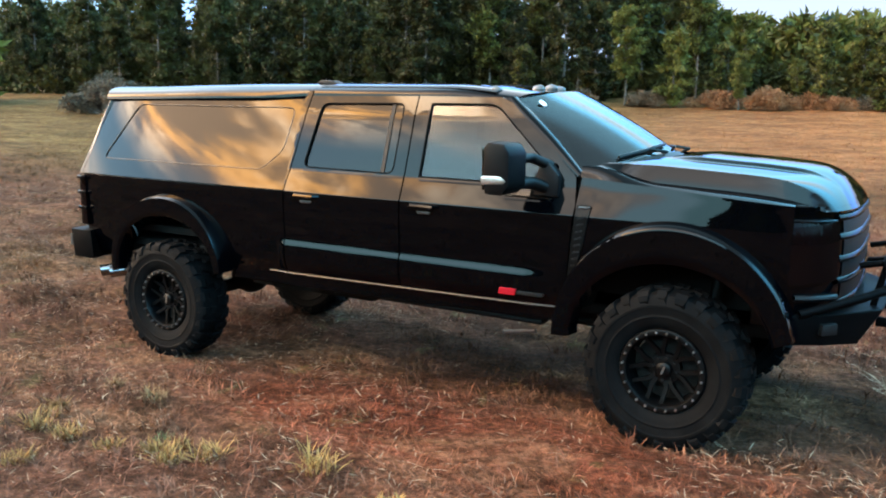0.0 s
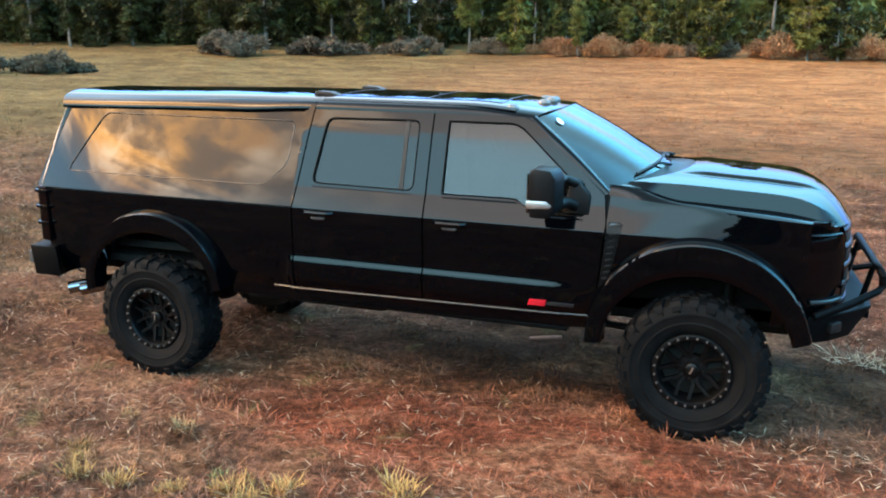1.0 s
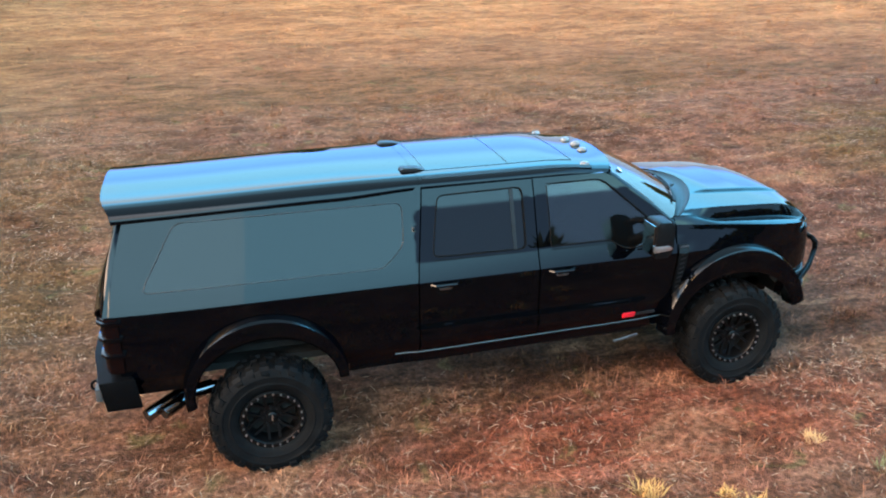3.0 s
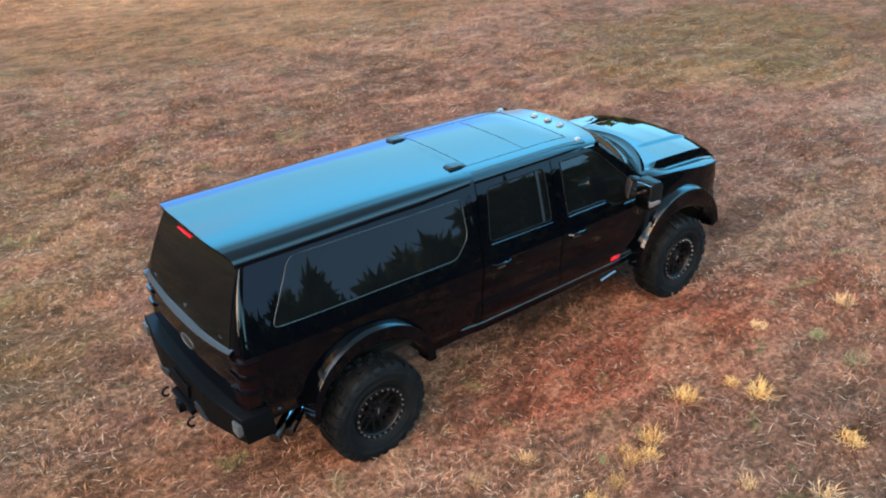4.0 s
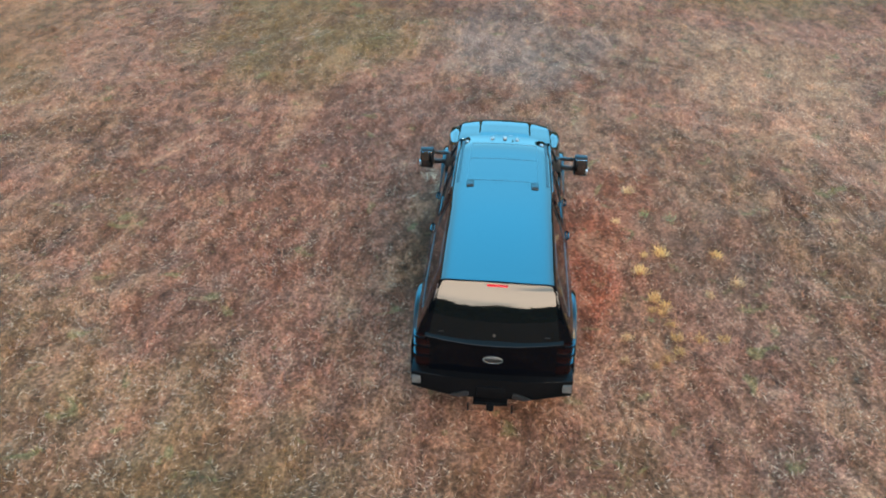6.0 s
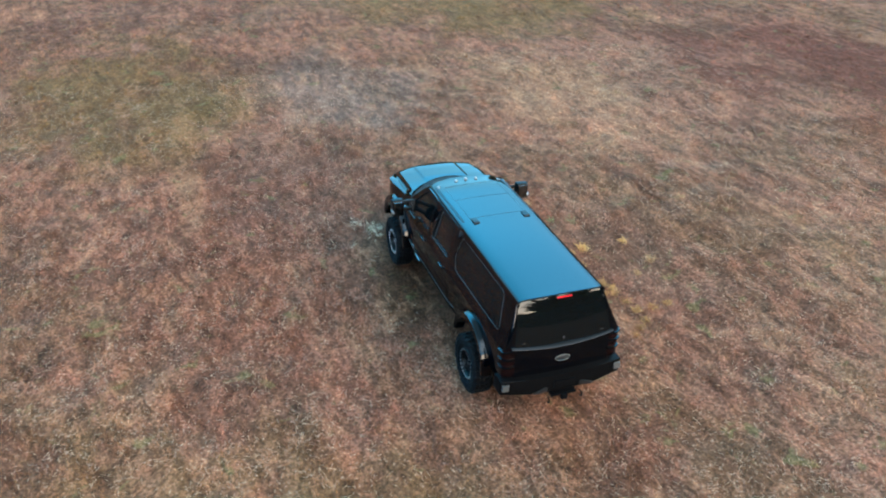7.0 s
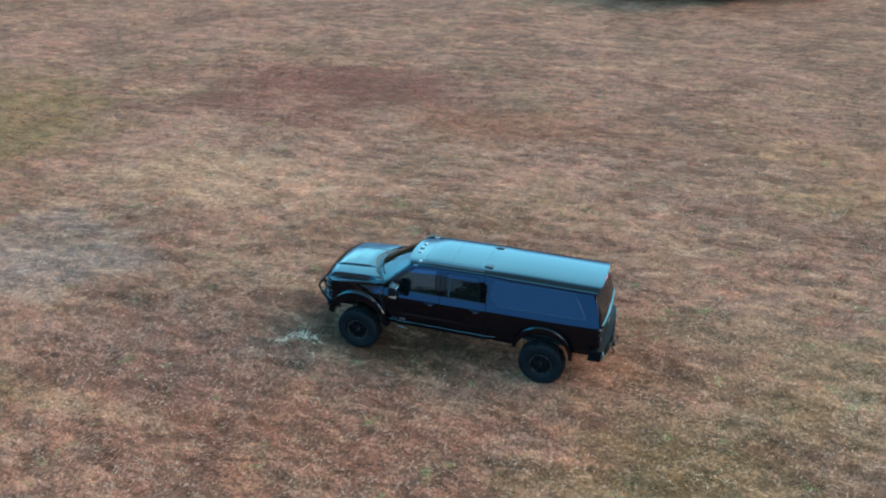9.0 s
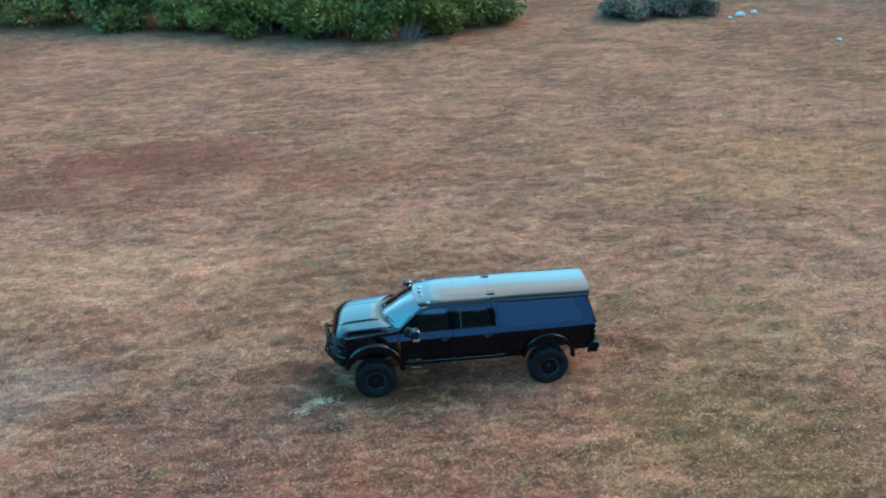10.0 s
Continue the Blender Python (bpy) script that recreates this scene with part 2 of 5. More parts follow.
    broadly = n.math("ADD", 0.78, n.math("MULTIPLY", n.span(n.noise(n.add("ShaderNodeMapping", {"Vector": p, "Location": (1, 6, 0)}).outputs[0], 0.17, 4, 0.6, 0.8), 0.34, 0.66), 0.44))
    c = n.mix(1.0, c, n.add("ShaderNodeCombineXYZ", {0: broadly, 1: broadly, 2: broadly}).outputs[0], "MULTIPLY")
    pale = n.mix(n.span(fine, 0.35, 0.68), (0.14, 0.080, 0.049), (0.37, 0.219, 0.140))
    swath = n.noise(n.add("ShaderNodeMapping", {"Vector": p, "Location": (5, 2, 0), "Rotation": (0, 0, radians(-4)), "Scale": (0.45, 1.0, 1)}).outputs[0], 1.5, 7, 0.72, 0.9)
    c = n.mix(n.math("MULTIPLY", n.span(swath, 0.50, 0.66), 0.52), c, pale)
    c = n.mix(n.math("MULTIPLY", n.span(swath, 0.46, 0.33), 0.60), c, n.mix(1.0, c, (0.42, 0.38, 0.35), "MULTIPLY"))
    wine = n.mix(n.span(fine, 0.35, 0.68), (0.046, 0.016, 0.013), (0.110, 0.039, 0.030))
    gold = n.mix(n.span(fine, 0.35, 0.68), (0.105, 0.056, 0.028), (0.27, 0.146, 0.076))
    for x, y, rx, ry, much, colour in ((11.5, -19.0, 7.0, 3.4, 0.75, wine), (11.0, -13.4, 3.0, 1.3, 0.7, wine), (14.5, -14.8, 3.5, 1.6, 0.6, wine), (2.5, -15.5, 4.5, 2.0, 0.5, rust), (6.5, 2.4, 3.6, 2.1, 0.7, mauve), (-6.0, 4.0, 4.0, 2.2, 0.5, olive),
                                       (1.3, -3.5, 1.9, 1.0, 0.5, grey), (-6.5, -2.2, 3.0, 1.6, 0.5, grey), (10.5, -7.0, 6.0, 2.5, 0.5, pale), (-15.0, -13.0, 9.0, 5.0, 0.55, gold), (10.0, 5.0, 4.6, 0.5, 0.6, pale),
                                       (15.5, 6.5, 6.5, 4.0, 0.75, olive), (28.0, -9.0, 11.0, 8.0, 0.75, olive), (10.0, 5.4, 2.5, 1.3, 0.5, olive), (-6.0, 8.0, 5.0, 3.0, 0.45, olive), (5.0, 15.0, 10.0, 3.5, 0.45, olive)):
        c = n.mix(n.math("MULTIPLY", spot(x, y, rx, ry), much), c, colour)
    c = n.mix(n.math("MULTIPLY", spot(0.6, -3.7, 3.6, 1.6), 0.6), c, mauve)
    warm = n.span(n.math("ADD", s.outputs[1], n.math("MULTIPLY", mid, 4.0)), -2.0, 9.0)
    c = n.mix(1.0, c, n.mix(warm, (0.865, 0.685, 0.585), (0.79, 0.605, 0.51)), "MULTIPLY")
    c = n.mix(n.math("MULTIPLY", n.math("MULTIPLY", n.span(s.outputs[1], 5, 18), n.span(n.math("ADD", s.outputs[0], n.math("MULTIPLY", small, 6)), 4, -14)), 0.8), c,
              n.mix(n.span(n.math("ADD", mid, n.math("MULTIPLY", fine, 0.3)), 0.5, 0.8), (0.088, 0.053, 0.019), (0.175, 0.108, 0.042)))
    # the far northern rise is redder
    c = n.mix(n.math("MULTIPLY", n.span(s.outputs[1], 8, 30), n.span(n.math("ADD", s.outputs[0], n.math("MULTIPLY", small, 6)), -18, 8)), c,
              n.mix(n.span(n.math("ADD", mid, n.math("MULTIPLY", fine, 0.3)), 0.5, 0.8), (0.20, 0.074, 0.028), (0.30, 0.124, 0.050)))
    # tussocks, with dark gaps of old thatch between them
    clump = n.noise(n.add("ShaderNodeMapping", {"Vector": p, "Location": (4, 9, 0), "Scale": (0.75, 1.1, 1)}).outputs[0], 4.6, 4, 0.7, 0.8)
    patch = n.noise(n.add("ShaderNodeMapping", {"Vector": p, "Location": (9, 1, 0), "Scale": (0.6, 1.2, 1)}).outputs[0], 1.1, 4, 0.65, 0.8)
    mown = n.noise(n.add("ShaderNodeMapping", {"Vector": p, "Location": (1, 15, 0), "Rotation": (0, 0, radians(-4)), "Scale": (0.40, 1.0, 1)}).outputs[0], 2.1, 5, 0.68, 1.4)
    depth = n.math("ADD", n.math("ADD", 0.45, n.math("MULTIPLY", n.span(clump, 0.36, 0.60), 0.33)), n.math("ADD", n.math("MULTIPLY", n.span(patch, 0.40, 0.62), 0.22), n.math("MULTIPLY", n.span(mown, 0.42, 0.60), 0.40)))
    c = n.mix(1.0, c, n.add("ShaderNodeCombineXYZ", {0: depth, 1: depth, 2: depth}).outputs[0], "MULTIPLY")
    # scattered dark tufts and the shaded sides of relief, painted as noise specks
    relief_specks = n.noise(n.add("ShaderNodeMapping", {"Vector": p, "Location": (6, 17, 0), "Scale": (0.8, 1.15, 1)}).outputs[0], 2.3, 3, 0.55, 0.5)
    c = n.mix(n.math("MULTIPLY", n.span(relief_specks, 0.60, 0.68), 0.75), c, n.mix(1.0, c, (0.50, 0.47, 0.46), "MULTIPLY"))
    green = n.mix(n.span(fine, 0.35, 0.68), (0.045, 0.040, 0.014), (0.13, 0.105, 0.040))
    c = n.mix(n.math("MULTIPLY", n.span(n.noise(n.add("ShaderNodeMapping", {"Vector": p, "Location": (13, 4, 0)}).outputs[0], 1.7, 3, 0.6, 0.7), 0.61, 0.70), 0.55), c, green)
    return c, small, fine, p


def soil_material():
    m, n = material("dry_field_ground")
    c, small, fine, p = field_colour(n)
    c = n.mix(n.span(n.noise(p, 38, 3, 0.7), 0.35, 0.6), n.mix(0.38, c, (0.030, 0.016, 0.009)), n.mix(0.1, c, (0.030, 0.016, 0.009)))
    h = n.math("ADD", n.math("MULTIPLY", fine, 0.6), n.math("MULTIPLY", n.noise(p, 55, 3, 0.7), 0.4))
    finish(n, n.add("ShaderNodeBsdfPrincipled", {"Base Color": c, "Roughness": 0.95, "Specular IOR Level": 0.03, "Normal": bumped(n, h, 0.9, 0.06)}).outputs[0])
    return m


def straw_material(name, gain, tint=(1, 1, 1)):
    m, n = material(name)
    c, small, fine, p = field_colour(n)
    rnd = n.add("ShaderNodeNewGeometry").outputs["Random Per Island"]
    k = n.ramp(rnd, (0.0, 0.68), (0.55, 0.97), (0.90, 1.25), (1.0, 1.75))
    c = n.mix(1.0, n.mix(1.0, c, k, "MULTIPLY"), tuple(gain * t for t in tint), "MULTIPLY")
    finish(n, n.add("ShaderNodeBsdfPrincipled", {"Base Color": c, "Roughness": 0.9, "Specular IOR Level": 0.04}).outputs[0])
    return m


def tuft_material(name, low, high):
    """Dry grass, rusty at the base and yellow at the tips."""
    m, n = material(name)
    p = n.add("ShaderNodeNewGeometry")
    z = n.add("ShaderNodeSeparateXYZ", {0: p.outputs["Position"]}).outputs[2]
    k = n.math("ADD", n.math("MULTIPLY", z, 6.0), n.math("MULTIPLY", p.outputs["Random Per Island"], 0.5))
    c = n.mix(n.span(k, 0.15, 1.1), low, high)
    finish(n, n.add("ShaderNodeBsdfPrincipled", {"Base Color": c, "Roughness": 0.8, "Specular IOR Level": 0.2}).outputs[0])
    return m


def leaf_material(name, dark, light):
    m, n = material(name)
    rnd = n.add("ShaderNodeNewGeometry").outputs["Random Per Island"]
    ob = n.add("ShaderNodeObjectInfo").outputs["Random"]
    p = place_of(n)
    f = n.math("ADD", n.math("MULTIPLY", rnd, 0.5), n.math("ADD", n.math("MULTIPLY", n.noise(p, 0.5, 3), 0.6), n.math("MULTIPLY", ob, 0.35)))
    c = n.mix(n.span(f, 0.35, 1.05), dark, light)
    shade = n.add("ShaderNodeBsdfPrincipled", {"Base Color": c, "Roughness": 0.6, "Specular IOR Level": 0.2})
    thin = n.add("ShaderNodeBsdfTranslucent", {"Color": c})
    finish(n, n.add("ShaderNodeMixShader", {0: 0.25, 1: shade.outputs[0], 2: thin.outputs[0]}).outputs[0])
    return m


def bark_material():
    m, n = material("pine_bark")
    p = place_of(n)
    q = n.add("ShaderNodeMapping", {"Vector": p, "Scale": (6, 6, 1.2)}).outputs[0]
    f = n.noise(q, 2.2, 5, 0.65)
    c = n.mix(n.span(f, 0.35, 0.65), (0.040, 0.031, 0.025), (0.135, 0.100, 0.078))
    finish(n, n.add("ShaderNodeBsdfPrincipled", {"Base Color": c, "Roughness": 0.9, "Normal": bumped(n, f, 0.8, 0.05)}).outputs[0])
    return m


PAINT = car_paint()
SATIN = plain("satin_black", (0.0035, 0.0038, 0.0045), 0.42, bump=0.0004, gloss=0.35)
TRIM = plain("black_plastic", (0.003, 0.003, 0.0034), 0.5, bump=0.0006, gloss=0.22)
STEEL = plain("powder_coated_steel", (0.0012, 0.0012, 0.0014), 0.5, bump=0.0008, gloss=0.04)
UNDER = plain("dusty_underbody", (0.006, 0.0055, 0.005), 0.8, vary=0.5, gloss=0.15)
CHROME = plain("chrome", (0.78, 0.79, 0.80), 0.10, 1.0, 0.06)
DARKCHROME = plain("smoked_chrome", (0.18, 0.18, 0.19), 0.12, 1.0, 0.1)
DULL = plain("dull_metal", (0.17, 0.17, 0.18), 0.35, 1.0, 0.2)
ALLOY = plain("worn_alloy", (0.55, 0.55, 0.56), 0.32, 1.0, 0.2)
RIMBLACK = plain("matt_black_rim", (0.0012, 0.0012, 0.0014), 0.40, bump=0.0003, gloss=0.14)
RED = plain("red_lens", (0.30, 0.008, 0.014), 0.18, vary=0.1)
SMOKE = plain("smoked_lens", (0.003, 0.0012, 0.0013), 0.1, vary=0.1, ior=1.18)
LAMPGREY = plain("clear_lamp_lens", (0.09, 0.09, 0.09), 0.2, vary=0.1)
GREYPAD = plain("scuffed_grey", (0.022, 0.022, 0.022), 0.6, vary=0.4)
WHITE = plain("white_print", (0.7, 0.7, 0.7), 0.5, vary=0.05)
SEAT = plain("dark_leather", (0.010, 0.010, 0.010), 0.5, bump=0.001)
SEALING = plain("rubber_seal", (0.002, 0.002, 0.002), 0.85, gloss=0.08)
RUBBER = rubber()
GLASS = pane_glass("clear_window_glass", (0.80, 0.92, 0.92), 0.20, 1.52)
DOORGLASS = pane_glass("door_window_glass", (0.80, 0.92, 0.92), 0.16, 1.44)
TINTED = pane_glass("dark_tinted_glass", (0.4, 0.45, 0.5), 0.04, 1.30)
HOUSING = plain("grained_black_plastic", (0.0022, 0.0022, 0.0025), 0.45, bump=0.0006, gloss=0.10)
GRILLE = plain("grille_plastic", (0.002, 0.002, 0.0023), 0.22, ior=1.16)
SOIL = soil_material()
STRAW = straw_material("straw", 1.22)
CHAFF = plain("pale_chaff", (0.26, 0.165, 0.110), 0.9, vary=0.4, scale=3, gloss=0.05)
YELLOW_TUFT = tuft_material("yellow_grass", (0.16, 0.072, 0.025), (0.35, 0.185, 0.060))
PALE_TUFT = tuft_material("pale_grass", (0.13, 0.060, 0.026), (0.33, 0.185, 0.085))
GREEN_WEED = plain("green_weed", (0.09, 0.085, 0.026), 0.8, vary=0.4, scale=30)
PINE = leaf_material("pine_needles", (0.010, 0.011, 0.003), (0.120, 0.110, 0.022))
# darker copy of PINE: the shade of the dense woods is in its colour
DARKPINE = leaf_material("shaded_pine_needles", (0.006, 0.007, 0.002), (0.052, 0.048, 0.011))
BROADLEAF = leaf_material("broad_leaves", (0.008, 0.010, 0.002), (0.078, 0.074, 0.011))
BRUSH = leaf_material("rusty_brush", (0.12, 0.052, 0.026), (0.30, 0.135, 0.062))
GREYBRUSH = leaf_material("grey_brush", (0.045, 0.032, 0.022), (0.125, 0.088, 0.058))
DARKBRUSH = leaf_material("dark_brush", (0.028, 0.021, 0.014), (0.085, 0.066, 0.042))
BARK = bark_material()


# ---- makers ----
def mesh_ob(name, bm, mat, parent=None, smooth=True, angle=38):
    me = bpy.data.meshes.new(name)
    bmesh.ops.recalc_face_normals(bm, faces=bm.faces)
    bm.to_mesh(me)
    bm.free()
    me.materials.append(mat)
    if smooth:
        me.shade_smooth()
        me.set_sharp_from_angle(angle=radians(angle))
    ob = new(name, me)
    ob.parent = parent
    return ob


def part(name, bm, mat, parent, label="", smooth=True, angle=38):
    ob = mesh_ob(name, bm, mat, parent, smooth, angle)
    return tagged(ob, label) if label else ob


def empty(name, at=(0, 0, 0), parent=None):
    ob = new(name)
    ob.location = at
    ob.parent = parent
    return ob


def raw_mesh(name, verts, faces, mat, smooth=False):
    """A mesh from numpy arrays: vertices and faces of one size."""
    me = bpy.data.meshes.new(name)
    nv, (nf, k) = len(verts), faces.shape
    me.vertices.add(nv)
    me.vertices.foreach_set("co", np.ascontiguousarray(verts, dtype=np.float32).ravel())
    me.loops.add(nf * k)
    me.loops.foreach_set("vertex_index", np.ascontiguousarray(faces, dtype=np.int32).ravel())
    me.polygons.add(nf)
    me.polygons.foreach_set("loop_start", np.arange(0, nf * k, k, dtype=np.int32))
    me.update(calc_edges=True)
    me.materials.append(mat)
    if smooth:
        me.shade_smooth()
    return me


# ---- ground ----
def rise(x, y):
    """The height of the land: level by the car, rising gently to the north, with shallow undulation."""
    x, y = np.asarray(x, float), np.asarray(y, float)
    north = np.clip(y - 1.0, 0, 60)
    h = 0.0008 * north ** 2
    h = h + 0.0004 * np.clip(-y - 15, 0, 60) ** 2
    r = np.hypot(x, y)
    calm = np.clip((r - 5) / 10, 0, 1)
    # the truck stands on uneven ground: its right front wheel on a hump, its left wheels lower
    u, v = np.clip(x / 2.2, -1.3, 1.3), np.clip(y / 0.97, -1.5, 1.5)
    h = h + (0.0 + 0.0485 * u - 0.0325 * v - 0.020 * u * v) * np.clip((14 - r) / 8, 0, 1)
    return h + calm * (0.05 * np.sin(x * 0.33 + 1.3) * np.cos(y * 0.27) + 0.03 * np.sin(x * 0.9 + y * 0.7))


def bumps(x, y):
    broad = 0.014 * np.sin(x * 3.1 + 0.6 * np.sin(y * 2.3)) * np.cos(y * 2.7 + 0.8 * np.sin(x * 1.9)) - 0.012
    waves = np.random.default_rng(21)
    lump = 0.0
    for _ in range(12):
        a, k, ph = waves.uniform(0, 6.28), waves.uniform(4.0, 12.0), waves.uniform(0, 6.28)
        lump = lump + np.sin(k * (0.55 * x * np.cos(a) + y * np.sin(a)) + ph)
    r = np.hypot(x, y)
    return broad + 0.0095 * lump * np.clip((22 - r) / 12, 0, 1) * np.clip((r - 1.0) / 3, 0.25, 1)


N = 560
u = np.linspace(-1, 1, N)
axis = 9.0 * np.sinh(u * 5.0) / np.sinh(1.0) * 0.9
gx, gy = np.meshgrid(axis, axis)
gz = rise(gx, gy) + bumps(gx, gy)
idx = np.arange(N * N).reshape(N, N)
quads = np.stack([idx[:-1, :-1], idx[:-1, 1:], idx[1:, 1:], idx[1:, :-1]], -1).reshape(-1, 4)
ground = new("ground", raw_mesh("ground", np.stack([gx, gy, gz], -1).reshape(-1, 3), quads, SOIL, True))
tagged(ground, "mown dry field of straw and rust-red sedge", "field", kind="structure")


def blades(rng, xs, ys, length, width, lean, mat, name, lift=0.0):
    """Loose and standing straws: tapered three-sided-looking slips, each its own island."""
    k = len(xs)
    base = np.stack([xs, ys, rise(xs, ys) + bumps(xs, ys) - 0.004 + lift], -1)
    az = rng.uniform(0, 2 * np.pi, k)
    tilt = np.radians(lean[0] + (lean[1] - lean[0]) * rng.random(k) ** 0.8)
    tall = 0.55 + 0.75 * (0.5 + 0.5 * np.sin(xs * 7.3 + 2 * np.sin(ys * 3.1)) * np.cos(ys * 6.1 + 2 * np.sin(xs * 2.7)))
    L = length * tall * rng.uniform(0.5, 1.5, k)
    W = width * rng.uniform(0.6, 1.4, k)
    d = np.stack([np.cos(az) * np.sin(tilt), np.sin(az) * np.sin(tilt), np.cos(tilt)], -1)
    s = np.stack([-np.sin(az), np.cos(az), rng.uniform(-0.4, 0.4, k)], -1)
    mid = base + d * (L * 0.55)[:, None]
    droop = np.stack([np.cos(az), np.sin(az), -0.6 * np.ones(k)], -1) * (L * 0.12)[:, None]
    tip = base + d * L[:, None] + droop
    tip[:, 2] = np.maximum(tip[:, 2], base[:, 2] + 0.006)
    v = np.stack([base - s * (W * 0.30)[:, None], mid + s * (W * 0.5)[:, None], mid - s * (W * 0.5)[:, None], tip], 1)
    i = (np.arange(k) * 4)[:, None]
    tri = np.concatenate([i + [0, 1, 2], i + [2, 1, 3]], 1).reshape(-1, 3)
    return new(name, raw_mesh(name, v.reshape(-1, 3), tri, mat))


rng = np.random.default_rng(4)


def clumped(n, x0, x1, y0, y1, spread, per):
    """Places that gather in small clumps."""
    c = n // per
    cx, cy = rng.uniform(x0, x1, c), rng.uniform(y0, y1, c)
    dense = 0.5 + 0.5 * np.sin(cx * 2.1 + 1.7 * np.sin(cy * 1.3)) * np.cos(cy * 2.6 + 1.4 * np.sin(cx * 0.9))
    ok = rng.random(c) < 0.25 + 0.85 * dense
    cx, cy = cx[ok], cy[ok]
    c = len(cx)
    i = np.repeat(np.arange(c), per)
    r = spread * rng.random(c * per) ** 0.7
    a = rng.uniform(0, 2 * np.pi, c * per)
    return cx[i] + r * np.cos(a), cy[i] + r * np.sin(a)


def clear_of_tyres(x, y):
    hit = np.zeros(len(x), bool)
    for wx in (-2.2, 2.2):
        for wy in (-0.97, 0.97):
            hit |= (np.abs(x - wx) < 0.16) & (np.abs(y - wy) < 0.15)
    return x[~hit], y[~hit]


px, py = clear_of_tyres(*clumped(300000, -10, 10, -6.5, 10, 0.17, 22))
tagged(blades(rng, px, py, 0.105, 0.0075, (35, 87), STRAW, "straw"), "short cut straw and sedge stubble over the field", "dry grass", kind="stuff")
px, py = clumped(300000, -34, 32, -34, 26, 0.28, 13)
keep = (np.abs(px) > 9.7) | (py < -6.2) | (py > 9.7)
tagged(blades(rng, px[keep], py[keep], 0.15, 0.010, (25, 84), STRAW, "straw"), "straw stubble farther out over the field", "dry grass", kind="stuff")
px, py = clear_of_tyres(*clumped(120000, -16, 16, -14, 13, 0.6, 7))
keep = ((px - 2.2) / 3.8) ** 2 + ((py - 0.4) / 1.5) ** 2 > rng.uniform(0.4, 1.2, len(px))
px, py = px[keep], py[keep]
tagged(blades(rng, px, py, 0.095, 0.0060, (60, 87), CHAFF, "chaff", 0.03), "pale cut straw lying loose on the stubble", "straw", kind="stuff")
px, py = clear_of_tyres(*clumped(190000, -24, 24, -24, 14, 0.10, 17))
tagged(blades(rng, px, py, 0.125, 0.009, (10, 66), STRAW, "tussock"), "small standing tussocks of dry grass in the field", "dry grass", kind="stuff")
px, py = clumped(60000, -60, 50, 24, 50, 0.4, 8)
tagged(blades(rng, px, py, 0.16, 0.016, (30, 84), STRAW, "straw"), "tall dry stubble on the far rise", "dry grass", kind="stuff")


# ---- trees ----
def tube_between(bm, a, b, ra, rb, sides=6):
    a, b = Vector(a), Vector(b)
    q = (b - a).to_track_quat("Z", "Y")
    rings = []
    for c, r in ((a, ra), (b, rb)):
        rings.append([bm.verts.new(c + q @ Vector((r * math.cos(2 * math.pi * i / sides), r * math.sin(2 * math.pi * i / sides), 0))) for i in range(sides)])
    for i in range(sides):
        j = (i + 1) % sides
        bm.faces.new((rings[0][i], rings[0][j], rings[1][j], rings[1][i]))
    bm.faces.new(rings[0][::-1]), bm.faces.new(rings[1])


def tufts(r, centres, radii, per, size, squash=0.7):
    """Leaf slips scattered round clump centres: arrays of verts and triangles."""
    k = len(centres) * per
    c = np.repeat(np.asarray(centres, float), per, 0)
    rad = np.repeat(np.asarray(radii, float), per)
    d = r.normal(size=(k, 3))
    d /= np.linalg.norm(d, axis=1)[:, None]
    p = c + d * (rad * r.random(k) ** 0.45)[:, None] * np.array([1, 1, squash])
    t = d + r.normal(size=(k, 3)) * 0.7
    t /= np.linalg.norm(t, axis=1)[:, None]
    s = np.cross(t, r.normal(size=(k, 3)))
    s /= np.linalg.norm(s, axis=1)[:, None]
    L = (size * r.uniform(0.6, 1.5, k))[:, None]
    v = np.stack([p - s * L * 0.34 - t * L * 0.1, p + t * L * 1.05, p + s * L * 0.34 - t * L * 0.2], 1).reshape(-1, 3)
    return v, np.arange(k * 3).reshape(-1, 3)


